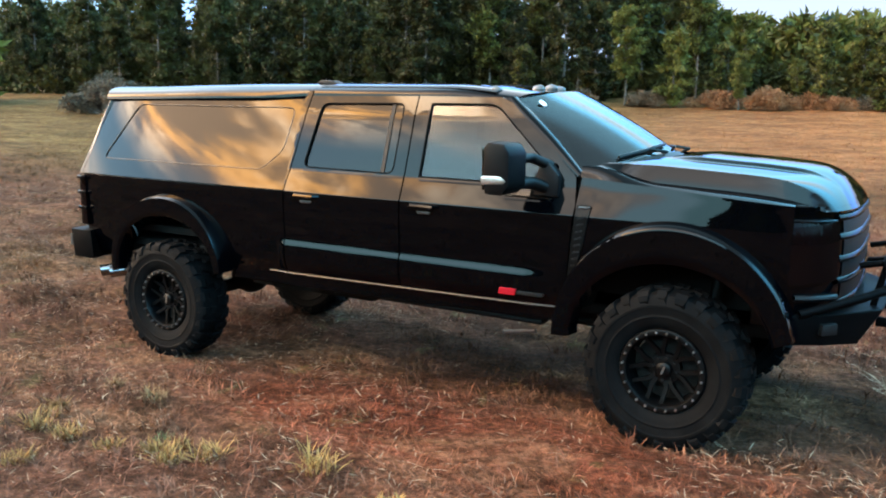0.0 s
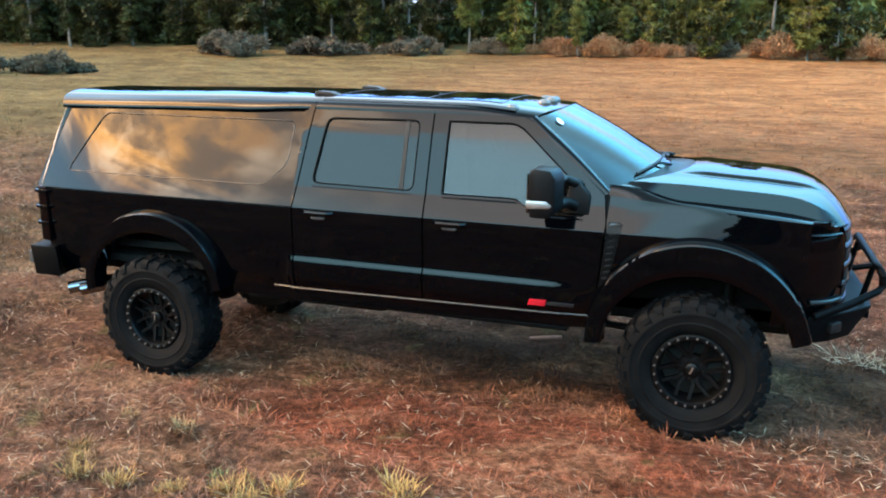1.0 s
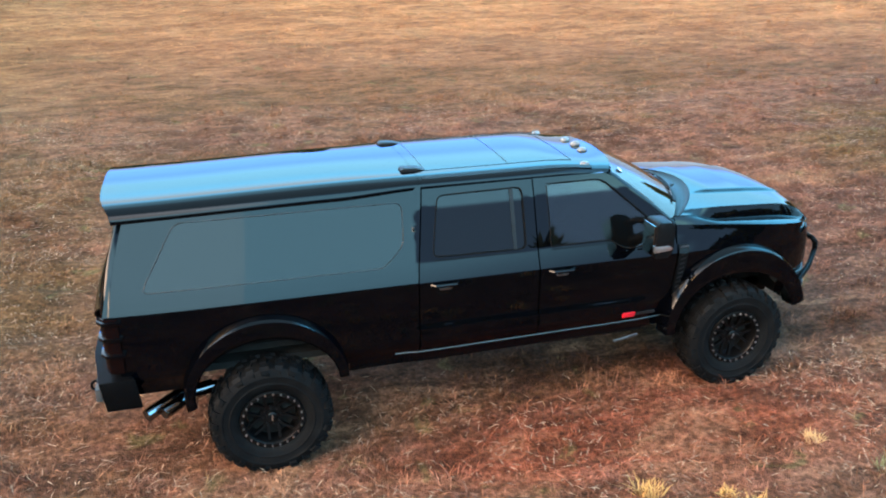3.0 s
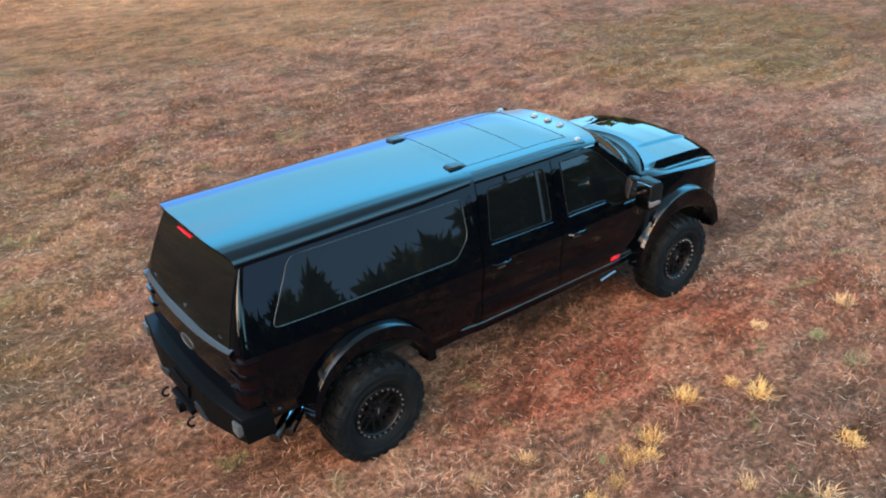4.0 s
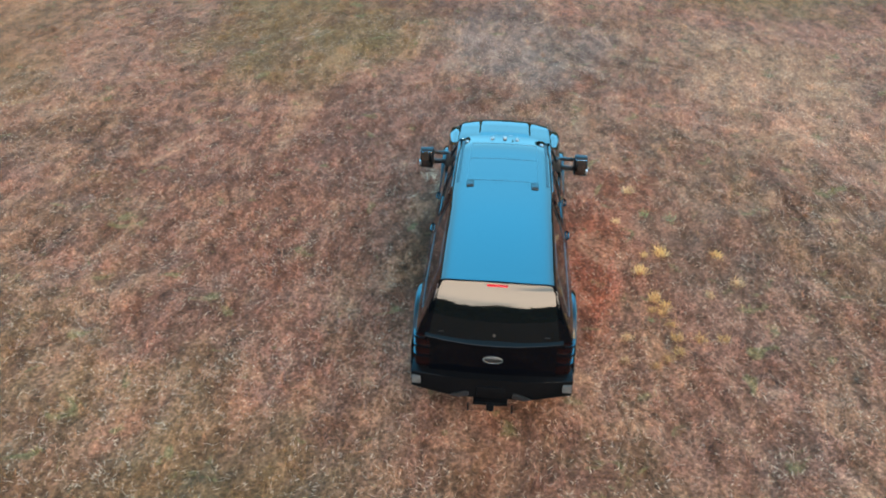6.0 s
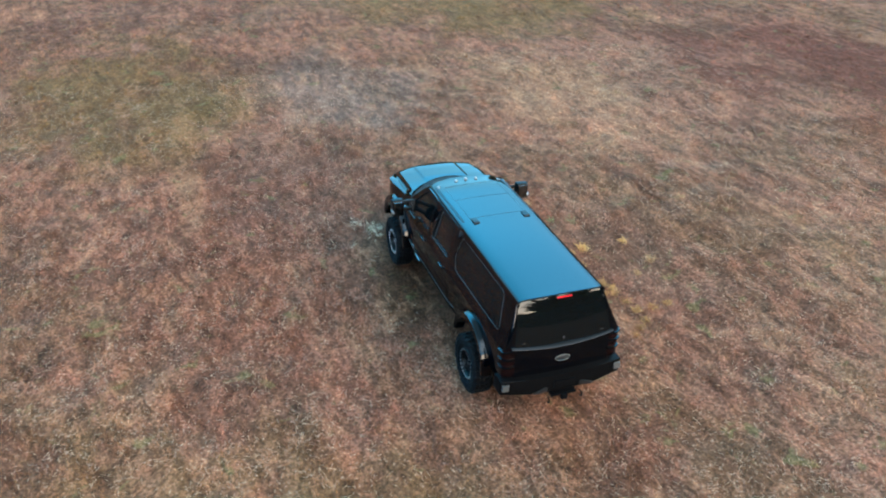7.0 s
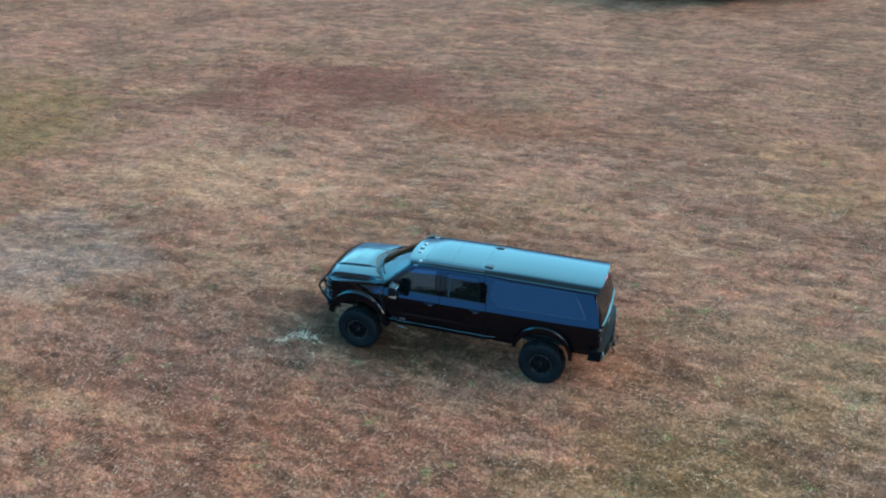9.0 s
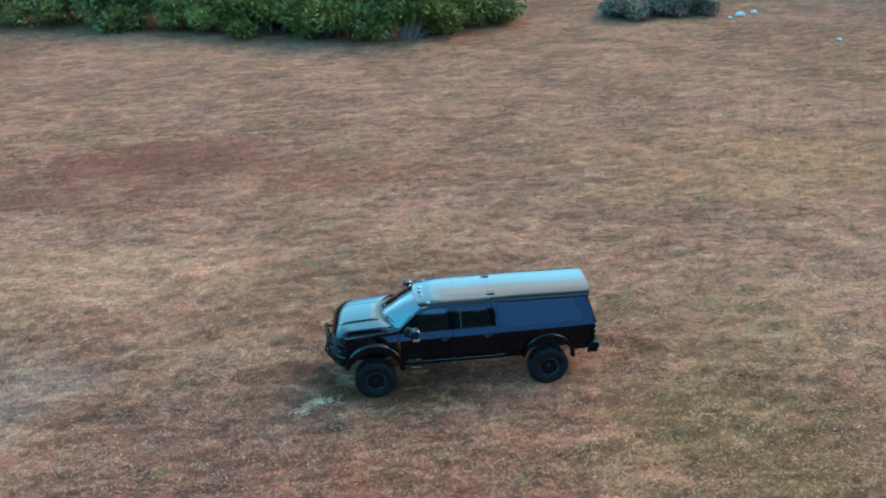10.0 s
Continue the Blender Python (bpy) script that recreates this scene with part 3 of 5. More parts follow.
def pine(seed, height, bare, spread, leaf=PINE, per=70, size=0.25):
    """A field pine: a tapered trunk, whorls of limbs, and needle clumps along them."""
    r = np.random.default_rng(seed)
    tree = empty("pine_tree")
    bm = bmesh.new()
    lean = r.normal(size=2) * 0.25
    pts = [Vector((lean[0] * (h / height) ** 2 + 0.05 * r.normal(), lean[1] * (h / height) ** 2, h)) for h in np.linspace(-0.3, height * 0.97, 9)]
    rad = 0.014 * height
    for i in range(8):
        tube_between(bm, pts[i], pts[i + 1], rad * (1 - i / 8.6), rad * (1 - (i + 1) / 8.6), 7)
    centres, radii = [], []
    levels = int(height * 1.5)
    for j in range(levels):
        f = j / (levels - 1)
        h = height * (bare + (0.98 - bare) * f)
        reach = spread * (0.35 + 0.65 * math.sin(math.pi * min(1, 0.22 + 0.78 * (1 - f)) ** 1.1)) * (1 - 0.55 * f)
        stem = pts[0].lerp(pts[-1], h / height)
        for k in range(r.integers(2, 5)):
            a = r.uniform(0, 2 * math.pi)
            l = reach * r.uniform(0.55, 1.2)
            tip = stem + Vector((math.cos(a) * l, math.sin(a) * l, l * r.uniform(-0.05, 0.45)))
            tube_between(bm, stem, tip, 0.035 + 0.02 * (1 - f), 0.012, 4)
            for q in (0.5, 0.8, 1.0):
                if r.random() < 0.85:
                    centres.append(stem.lerp(tip, q) + Vector(r.normal(size=3) * 0.12))
                    radii.append(r.uniform(0.30, 0.62) * (0.7 + 0.05 * height / 2))
    part("trunk", bm, BARK, tree)
    v, fc = tufts(r, centres, radii, per, size)
    crown = new("crown", raw_mesh("crown", v, fc, leaf))
    crown.parent = tree
    return tagged(tree, "tall green pine with a bare lower trunk at the field's edge", "tree", "pines along the field")


def stand(tree, x, y, turn, scale, first):
    m = pose(x, y, float(rise(x, y)) - 0.1, 0, 0, turn) @ Matrix.Scale(scale, 4)
    if first:
        tree.matrix_basis = m
        return tree
    got = copy_thing(tree, m)
    got.scale = (scale,) * 3
    return got


r = random.Random(11)
kinds = [pine(1, 11, 0.30, 2.6, per=58), pine(2, 13, 0.42, 2.4, per=54), pine(3, 8, 0.20, 2.3, per=60), pine(4, 14, 0.46, 2.7, per=52), pine(5, 10, 0.34, 2.3, per=58), pine(6, 6.5, 0.14, 2.0, per=64),
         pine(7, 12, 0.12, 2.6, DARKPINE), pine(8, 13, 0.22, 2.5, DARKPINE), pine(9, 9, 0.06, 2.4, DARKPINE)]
used = set()
spots = []
for x in np.arange(-84, 27, 3.1):
    spots.append((x + r.uniform(-1, 1), 50 + r.uniform(-1.5, 2.5) + 0.05 * abs(x)))
for x in np.arange(-110, 27, 2.3):
    spots.append((x + r.uniform(-1.2, 1.2), 57 + r.uniform(-2.5, 3)))
for x, y in spots:
    k = 6 + r.randrange(3) if x < -22 + r.uniform(-8, 8) else r.randrange(6)
    s = r.uniform(0.75, 1.15) * (0.85 if x < -16 else 0.36 if -8.0 < x < -4.5 else 0.70 if x < 9 else 0.28)
    stand(kinds[k], x, y, r.uniform(0, 360), s, k not in used)
    used.add(k)


def far_woods(name, places, hgt, mat, label, per=32, size=0.56, clumps=16):
    """A belt of woods: many crowns of leaf slips over thin dark trunks, one object."""
    q = np.random.default_rng(9)
    centres, radii = [], []
    bm = bmesh.new()
    for x, y in places:
        z0 = float(rise(x, y))
        h = hgt * q.uniform(0.7, 1.15)
        tube_between(bm, (x, y, z0 - 0.3), (x, y, z0 + h * 0.9), 0.16, 0.05, 5)
        for i in range(clumps):
            f = q.uniform(0.03, 1)
            rr = (2.3 - 1.5 * f) * q.uniform(0.3, 1)
            a = q.uniform(0, 6.28)
            centres.append((x + rr * math.cos(a), y + rr * math.sin(a), z0 + h * f))
            radii.append(q.uniform(0.8, 1.5))
    v, f = tufts(q, centres, radii, per, size)
    woods = new(name, raw_mesh(name, v, f, mat))
    part("trunk", bm, BARK, woods)
    return tagged(woods, label, "woods", kind="stuff")


q = random.Random(5)
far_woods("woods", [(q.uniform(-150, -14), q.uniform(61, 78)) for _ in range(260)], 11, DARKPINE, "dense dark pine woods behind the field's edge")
far_woods("woods", [(q.uniform(-16, 16), q.uniform(62, 80)) for _ in range(190)], 5.4, PINE, "low dense pine woods behind the brush mounds")
far_woods("woods", [(q.uniform(16, 30), q.uniform(62, 80)) for _ in range(60)], 2.4, PINE, "low green scrub beyond the field's northern edge")
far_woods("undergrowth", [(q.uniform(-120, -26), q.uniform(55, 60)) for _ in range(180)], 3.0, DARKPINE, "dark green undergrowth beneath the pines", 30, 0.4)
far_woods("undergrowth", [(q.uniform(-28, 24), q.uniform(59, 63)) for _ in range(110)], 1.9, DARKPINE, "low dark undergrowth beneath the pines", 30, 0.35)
around, tall = [], []
for a in np.arange(150, 400, 0.8):
    d = q.uniform(78, 96)
    (tall if a < 203 else around).append((d * math.cos(radians(a)), d * math.sin(radians(a)) * 0.95))
far_woods("woods", tall, 7.6, PINE, "tall pine woods beyond the field's western edge", 60, 1.4)
far_woods("woods", around, 14.5, PINE, "belt of pine woods around the far side of the field", 36, 1.9, 34)


def shrub(name, at, size, mat, label, seed, per=90, leaf=0.16, cat="shrub", group=""):
    """A shrub or brush heap: stems and a ragged dome of leaf slips."""
    t = np.random.default_rng(seed)
    bush = empty(name, (at[0], at[1], float(rise(*at))))
    bm = bmesh.new()
    centres, radii = [], []
    for i in range(22):
        a, rr = t.uniform(0, 6.28), t.random() ** 0.6
        p = Vector((math.cos(a) * rr * size[0], math.sin(a) * rr * size[1], size[2] * t.uniform(0.25, 1.0) * (1 - 0.55 * rr ** 2)))
        tube_between(bm, (p.x * 0.35, p.y * 0.35, -0.1), p, 0.02 + 0.012 * size[2], 0.008, 4)
        centres.append(p * 0.92)
        radii.append(t.uniform(0.22, 0.45) * min(size[0], size[2]) + 0.1)
    if name == "brush_mound":
        bm.free()
    else:
        part("stem", bm, BARK, bush)
    v, f = tufts(t, centres, radii, per, leaf)
    v[:, 2] = np.maximum(v[:, 2], -0.02)
    crown = new("crown", raw_mesh("crown", v, f, mat))
    crown.parent = bush
    return tagged(bush, label, cat, group)


for i, x in enumerate(np.arange(-13, 45, 3.4)):
    shrub("brush_mound", (x + q.uniform(-0.8, 0.8), 50.6 + q.uniform(-0.6, 0.9)), (1.8, 1.1, q.uniform(1.1, 1.5)), BRUSH if i % 4 else GREYBRUSH,
          "rust-orange mound of dead brush under the pines" if i % 4 else "grey-brown mound of dead brush under the pines", 40 + i, 300, 0.10, "brush", "brush mounds")
SOUTH = [(-1.5, -42.5, 3.6, 4.6), (3.6, -44.6, 3.8, 4.2), (-6.6, -46.5, 3.8, 4.0), (8.2, -47.4, 4.0, 4.4), (1.0, -49.5, 4.4, 5.2), (13.2, -50.0, 4.2, 4.6), (18.4, -52.4, 4.4, 4.8), (24.0, -54.8, 4.8, 5.0), (30.5, -57.5, 5.2, 5.2)]
for i, (x, y, rad, h) in enumerate(SOUTH):
    dark = i > 4
    shrub("broadleaf_bush", (x, y), (rad, rad * 0.75, h), PINE if dark else BROADLEAF,
          "dark green thicket at the field's southern edge" if dark else "large leafy olive-green bush at the field's southern edge", 71 + i, 520, 0.26, group="southern bushes")
shrub("bare_bush", (-19.6, -45.0), (2.6, 2.0, 2.2), GREYBRUSH, "leafless grey bush in the dry field", 85, 420, 0.2)
shrub("bare_bush", (-23.2, -45.2), (2.5, 2.0, 1.9), GREYBRUSH, "leafless grey bush in the dry field", 86, 420, 0.2)
shrub("bare_bush", (-36.0, -52.0), (4.0, 2.0, 2.4), GREYBRUSH, "leafless grey bush in the dry field", 87, 300, 0.2)
for i, (x, y, rad, h, mat) in enumerate([(-39.5, 31.0, 4.0, 1.7, GREYBRUSH), (-46.5, 34.0, 4.6, 2.2, GREYBRUSH), (-35.0, 33.2, 2.6, 1.1, DARKBRUSH), (-53.0, 39.0, 4.6, 2.4, DARKBRUSH), (-31.5, 46.5, 3.2, 1.6, GREYBRUSH),
                                         (-25.0, 48.5, 3.0, 1.3, GREYBRUSH), (-19.0, 49.5, 2.8, 1.2, GREYBRUSH)]):
    shrub("bare_bush", (x, y), (rad, 1.6, h), mat, "low tangled grey-brown bramble at the field's edge", 90 + i, 420, 0.17, group="brambles")


def pale_stone(x, y, size, seed):
    bm = bmesh.new()
    bmesh.ops.create_icosphere(bm, subdivisions=2, radius=size)
    g = np.random.default_rng(seed)
    for v in bm.verts:
        v.co *= 1 + 0.16 * g.normal()
        v.co.z = max(-size * 0.2, v.co.z * 0.6)
    ob = mesh_ob("stone", bm, STONE, angle=60)
    ob.location = (x, y, float(rise(x, y)) + size * 0.15)
    return tagged(ob, "small pale stone lying in the dry grass", "stone", "pale stones")


STONE = plain("pale_stone", (0.14, 0.135, 0.13), 0.85, vary=0.2)
for i, (x, y, size) in enumerate([(-27.0, -43.2, 0.34), (-28.4, -44.0, 0.26), (-29.5, -33.8, 0.2), (-25.9, -42.6, 0.2)]):
    pale_stone(x, y, size, 500 + i)
# ---- the truck ----
# x forward, y to its left, z up; the origin on the ground midway between the axles
truck = empty("pickup_truck")
tagged(truck, "lifted black crew-cab pickup with topper, parked on dry grass", "pickup truck")
AXLE, HUB_Z = 2.195, 0.505
HUBS = {(1, -1): 0.585, (1, 1): 0.480, (-1, -1): 0.450, (-1, 1): 0.425}     # heights of the hubs by (front, left)


def smooth01(v, a, b):
    t = min(1.0, max(0.0, (v - a) / (b - a)))
    return t * t * (3 - 2 * t)


def half_width(x, z):
    """Half the width of the body at a place on its side: tucked sill, door bulge, belt shoulder, tumblehome, tapered nose."""
    y = 0.985 + 0.028 * smooth01(z, 0.80, 1.42)
    ledge = smooth01(x, -0.98, -0.90) * smooth01(x, 1.50, 1.15)
    y += ledge * 0.024 * smooth01(z, 1.125, 1.040) - 0.05 * smooth01(z, 0.95, 0.78)
    over = max(0.0, z - 1.49)
    door = 0.40 * min(over, 0.17) + 0.32 * min(max(0.0, over - 0.17), 0.44) + 0.42 * max(0.0, over - 0.61)
    cap = 1.0 if x < -0.888 else 0.0
    y -= (door + (0.415 * over - door) * cap) * (1 - 0.25 * smooth01(x, 1.50, 2.0) - 0.65 * smooth01(x, 2.0, 2.8))
    y -= 0.30 * max(0.0, x - 2.50) ** 2
    arch = math.hypot((x - 2.215) / 0.80, (z - 0.72) / 0.86)
    y += 0.006 * smooth01(arch, 1.24, 1.0) * smooth01(z, 0.9, 1.1)
    tail = max(0.0, -x - 2.2)
    y -= 0.021 * tail ** 3
    return y


def inside(poly, x, z):
    hit = False
    for (x0, z0), (x1, z1) in zip(poly, poly[1:] + poly[:1]):
        if (z0 > z) != (z1 > z) and x < x0 + (z - z0) / (z1 - z0) * (x1 - x0):
            hit = not hit
    return hit


def rounded(poly, r, steps=4):
    """A convex outline with its corners rounded."""
    out = []
    n = len(poly)
    for i in range(n):
        a, b, c = Vector(poly[i - 1]), Vector(poly[i]), Vector(poly[(i + 1) % n])
        d = min(r, 0.45 * (a - b).length, 0.45 * (c - b).length)
        p, q = b + (a - b).normalized() * d, b + (c - b).normalized() * d
        for k in range(steps + 1):
            t = k / steps
            out.append(tuple((1 - t) ** 2 * p + 2 * t * (1 - t) * b + t * t * q))
    return out


def cut(bm, poly, clear):
    """Cuts flat geometry along the edges of a convex outline; clear: keep only what lies inside."""
    area = sum(a[0] * b[1] - b[0] * a[1] for a, b in zip(poly, poly[1:] + poly[:1]))
    s = 1 if area > 0 else -1
    for (x0, z0), (x1, z1) in zip(poly, poly[1:] + poly[:1]):
        if abs(x0 - x1) + abs(z0 - z1) < 1e-5:
            continue
        n = Vector((z1 - z0, 0, -(x1 - x0))) * s
        bmesh.ops.bisect_plane(bm, geom=bm.verts[:] + bm.edges[:] + bm.faces[:], plane_co=(x0, 0, z0), plane_no=n, clear_outer=clear, dist=1e-5)


def side_panel(outline, holes=(), arches=(), out=0.0, thick=0.03, step=0.11, zs=0.05):
    """A piece of the body's right side inside a convex outline, with holes and wheel arches, bent to the body and given thickness."""
    bm = bmesh.new()
    xs = [p[0] for p in outline]
    zz = [p[1] for p in outline]
    x0, x1, z0, z1 = min(xs), max(xs), min(zz), max(zz)
    if arches:
        step = zs = 0.045
    nx, nz = max(1, round((x1 - x0) / step)), max(1, round((z1 - z0) / zs))
    rows = {round(z0 + (z1 - z0) * j / nz, 4) for j in range(nz + 1)}
    extra = [1.0 + 0.012 * k for k in range(12)] + [1.470, 1.480, 1.486, 1.489, 1.4915, 1.497, 1.505] + [1.515 + 0.012 * k for k in range(9)]
    rows |= {round(z, 4) for z in extra if z0 < z < z1}
    rows = sorted(rows)
    nz = len(rows) - 1
    grid = [[bm.verts.new((x0 + (x1 - x0) * i / nx, 0, rows[j])) for j in range(nz + 1)] for i in range(nx + 1)]
    for i in range(nx):
        for j in range(nz):
            bm.faces.new((grid[i][j], grid[i + 1][j], grid[i + 1][j + 1], grid[i][j + 1]))
    cut(bm, outline, True)
    for h in holes:
        cut(bm, h, False)
    dead = []
    for f in bm.faces:
        c = f.calc_center_median()
        gone = any(inside(h, c.x, c.z) for h in holes)
        gone = gone or any(((c.x - ax) / ra) ** 2 + ((c.z - az) / rb) ** 2 < 1 for ax, az, ra, rb in arches)
        if gone:
            dead.append(f)
    bmesh.ops.delete(bm, geom=dead, context="FACES")
    got = bmesh.ops.extrude_face_region(bm, geom=bm.faces[:])
    back = {v for v in got["geom"] if isinstance(v, bmesh.types.BMVert)}
    for v in bm.verts:
        y = half_width(v.co.x, v.co.z) + out
        v.co.y = -(y - thick if v in back else y)
    return bm


def true_normals(ob, s, out):
    """Gives a side panel the exact slope of the body as its shading normals."""
    me = ob.data
    normals = []
    for p in me.polygons:
        flat = p.normal
        skin = all(abs(-s * me.vertices[i].co.y - half_width(me.vertices[i].co.x, me.vertices[i].co.z) - out) < 2e-4 for i in p.vertices)
        for i in p.vertices:
            if skin:
                x, y, z = me.vertices[i].co
                hx = (half_width(x + 0.004, z) - half_width(x - 0.004, z)) / 0.008
                hz = (half_width(x, z + 0.003) - half_width(x, z - 0.003)) / 0.006
                normals.append(Vector((-hx, -s, -hz)).normalized())
            else:
                normals.append(flat.copy())
    me.normals_split_custom_set(normals)


def both_sides(name, make, mat, label="", parent=None, out=None):
    """The same piece on the right and, mirrored, on the left side; out: how far a side panel stands off the body."""
    obs = []
    for s in (1, -1):
        bm = make()
        if s < 0:
            bmesh.ops.scale(bm, vec=(1, -1, 1), verts=bm.verts[:])
        ob = part(name, bm, mat, parent or truck, label)
        if out is not None:
            true_normals(ob, s, out)
        obs.append(ob)
    return obs


def box(bm, x0, x1, y0, y1, z0, z1, bevel=0.0):
    got = bmesh.ops.create_cube(bm, size=1.0)
    vs = got["verts"]
    bmesh.ops.scale(bm, vec=(x1 - x0, y1 - y0, z1 - z0), verts=vs)
    bmesh.ops.translate(bm, vec=((x0 + x1) / 2, (y0 + y1) / 2, (z0 + z1) / 2), verts=vs)
    if bevel:
        es = {e for v in vs for e in v.link_edges}
        bmesh.ops.bevel(bm, geom=list(es), offset=bevel, segments=2, affect="EDGES", profile=0.6)
    return bm


def pipe(bm, pts, r, sides=10):
    """A round bar through the points, with capped ends."""
    pts = [Vector(p) for p in pts]
    rings = []
    for i, p in enumerate(pts):
        d = (pts[min(i + 1, len(pts) - 1)] - pts[max(i - 1, 0)]).normalized()
        q = d.to_track_quat("Z", "Y")
        rings.append([bm.verts.new(p + q @ Vector((r * math.cos(2 * math.pi * k / sides), r * math.sin(2 * math.pi * k / sides), 0))) for k in range(sides)])
    for a, b in zip(rings, rings[1:]):
        off = min(range(sides), key=lambda o: (a[0].co - b[o].co).length)
        for k in range(sides):
            bm.faces.new((a[k], a[(k + 1) % sides], b[(k + 1 + off) % sides], b[(k + off) % sides]))
    bm.faces.new(rings[0][::-1]), bm.faces.new(rings[-1])
    return bm


def prism(bm, outline, axis, a, b, bevel=0.0):
    """A convex or simple outline drawn out along an axis from a to b."""
    def at(p, q, t):
        return {"x": (t, p, q), "y": (p, t, q), "z": (p, q, t)}[axis]
    lo = [bm.verts.new(at(p, q, a)) for p, q in outline]
    hi = [bm.verts.new(at(p, q, b)) for p, q in outline]
    fs = [bm.faces.new(lo[::-1]), bm.faces.new(hi)]
    n = len(outline)
    for i in range(n):
        fs.append(bm.faces.new((lo[i], lo[(i + 1) % n], hi[(i + 1) % n], hi[i])))
    if bevel:
        bmesh.ops.bevel(bm, geom=list({e for f in fs for e in f.edges}), offset=bevel, segments=2, affect="EDGES", profile=0.6)
    return bm


def sheet(nu, nv, f, thick=0.0):
    """A surface f(u, v), u and v from 0 to 1, with a thickness downwards along its normal."""
    bm = bmesh.new()
    g = [[bm.verts.new(f(i / nu, j / nv)) for j in range(nv + 1)] for i in range(nu + 1)]
    for i in range(nu):
        for j in range(nv):
            bm.faces.new((g[i][j], g[i + 1][j], g[i + 1][j + 1], g[i][j + 1]))
    if thick:
        bm.normal_update()
        nrm = {v: v.normal.copy() for v in bm.verts}
        got = bmesh.ops.extrude_face_region(bm, geom=bm.faces[:])
        fresh = [v for v in got["geom"] if isinstance(v, bmesh.types.BMVert)]
        bm.verts.index_update()
        for v in fresh:
            near = min(nrm, key=lambda o: (o.co - v.co).length_squared)
            v.co -= nrm[near] * thick
    return bm


def turned(profile, steps, axis_y=True):
    """A body of revolution about the y axis from (radius, y) points."""
    bm = bmesh.new()
    rings = []
    for k in range(steps):
        a = 2 * math.pi * k / steps
        rings.append([bm.verts.new((r * math.cos(a), y, r * math.sin(a))) for r, y in profile])
    for k in range(steps):
        a, b = rings[k], rings[(k + 1) % steps]
        for i in range(len(profile) - 1):
            bm.faces.new((a[i], a[i + 1], b[i + 1], b[i]))
    return bm


# body sides
REAR_ARCH, FRONT_ARCH = (-AXLE, 0.72, 0.62, 0.56), (AXLE, 0.70, 0.67, 0.66)
both_sides("bed_side", lambda: side_panel([(-3.31, 0.76), (-0.895, 0.80), (-0.895, 1.492), (-3.38, 1.492)], arches=[REAR_ARCH]), PAINT, out=0.0)
TOPPER_WINDOW = rounded([(-3.10, 1.645), (-1.17, 1.64), (-0.985, 1.80), (-0.965, 2.135), (-2.80, 2.135)], 0.07)
topper = both_sides("topper_side", lambda: side_panel([(-3.40, 1.498), (-0.895, 1.498), (-0.795, 2.270), (-3.23, 2.205)],
                                                      [TOPPER_WINDOW]), PAINT, "gloss black fibreglass topper side", out=0.0)
both_sides("side_window", lambda: side_panel(rounded([(-3.125, 1.632), (-1.16, 1.627), (-0.970, 1.79), (-0.950, 2.15), (-2.81, 2.15)], 0.07), out=-0.006, thick=0.006),
           TINTED, "frameless dark tinted topper window", out=-0.006)


def seal(outline, r=0.0065):
    """A rubber seal that follows an outline on the body's side."""
    pts = []
    for (x0, z0), (x1, z1) in zip(outline, outline[1:] + outline[:1]):
        n = max(1, int(math.hypot(x1 - x0, z1 - z0) / 0.08))
        pts += [(x0 + (x1 - x0) * i / n, z0 + (z1 - z0) * i / n) for i in range(n)]
    pts.append(pts[0])
    return pipe(bmesh.new(), [(x, -half_width(x, z) + 0.001, z) for x, z in pts], r, 6)


both_sides("window_seal", lambda: seal(TOPPER_WINDOW, 0.0045), SATIN)
REAR_GLASS = rounded([(-0.745, 1.685), (0.095, 1.675), (0.095, 2.185), (-0.665, 2.175)], 0.06)
REAR_DOOR = [(-0.883, 0.845), (0.194, 0.865), (0.194, 2.240), (-0.788, 2.234), (-0.883, 1.50)]
rear_doors = both_sides("rear_door", lambda: side_panel(REAR_DOOR, [REAR_GLASS]), PAINT, out=0.0)
both_sides("rear_door_glass", lambda: side_panel(rounded([(-0.76, 1.67), (0.115, 1.66), (0.115, 2.20), (-0.68, 2.19)], 0.06), out=-0.014, thick=0.005), TINTED, "dark tinted window pane", out=-0.014)
FRONT_A = rounded([(0.325, 1.668), (1.40, 1.668), (1.38, 1.735), (0.90, 2.150), (0.80, 2.192), (0.325, 2.188)], 0.03)
FRONT_B = [(0.87, 1.672), (1.03, 1.585), (1.385, 1.585), (1.395, 1.672)]
FRONT_DOOR = [(0.206, 0.865), (1.490, 0.875), (1.540, 1.55), (1.515, 1.735), (1.00, 2.190), (0.88, 2.238), (0.206, 2.242)]
front_doors = both_sides("front_door", lambda: side_panel(FRONT_DOOR, [FRONT_A, FRONT_B]), PAINT, out=0.0)
both_sides("front_door_glass", lambda: side_panel([(0.305, 1.57), (1.40, 1.565), (1.42, 1.735), (0.91, 2.175), (0.80, 2.21), (0.305, 2.205)], out=-0.014, thick=0.005), DOORGLASS,
           "lightly tinted window pane", out=-0.014)


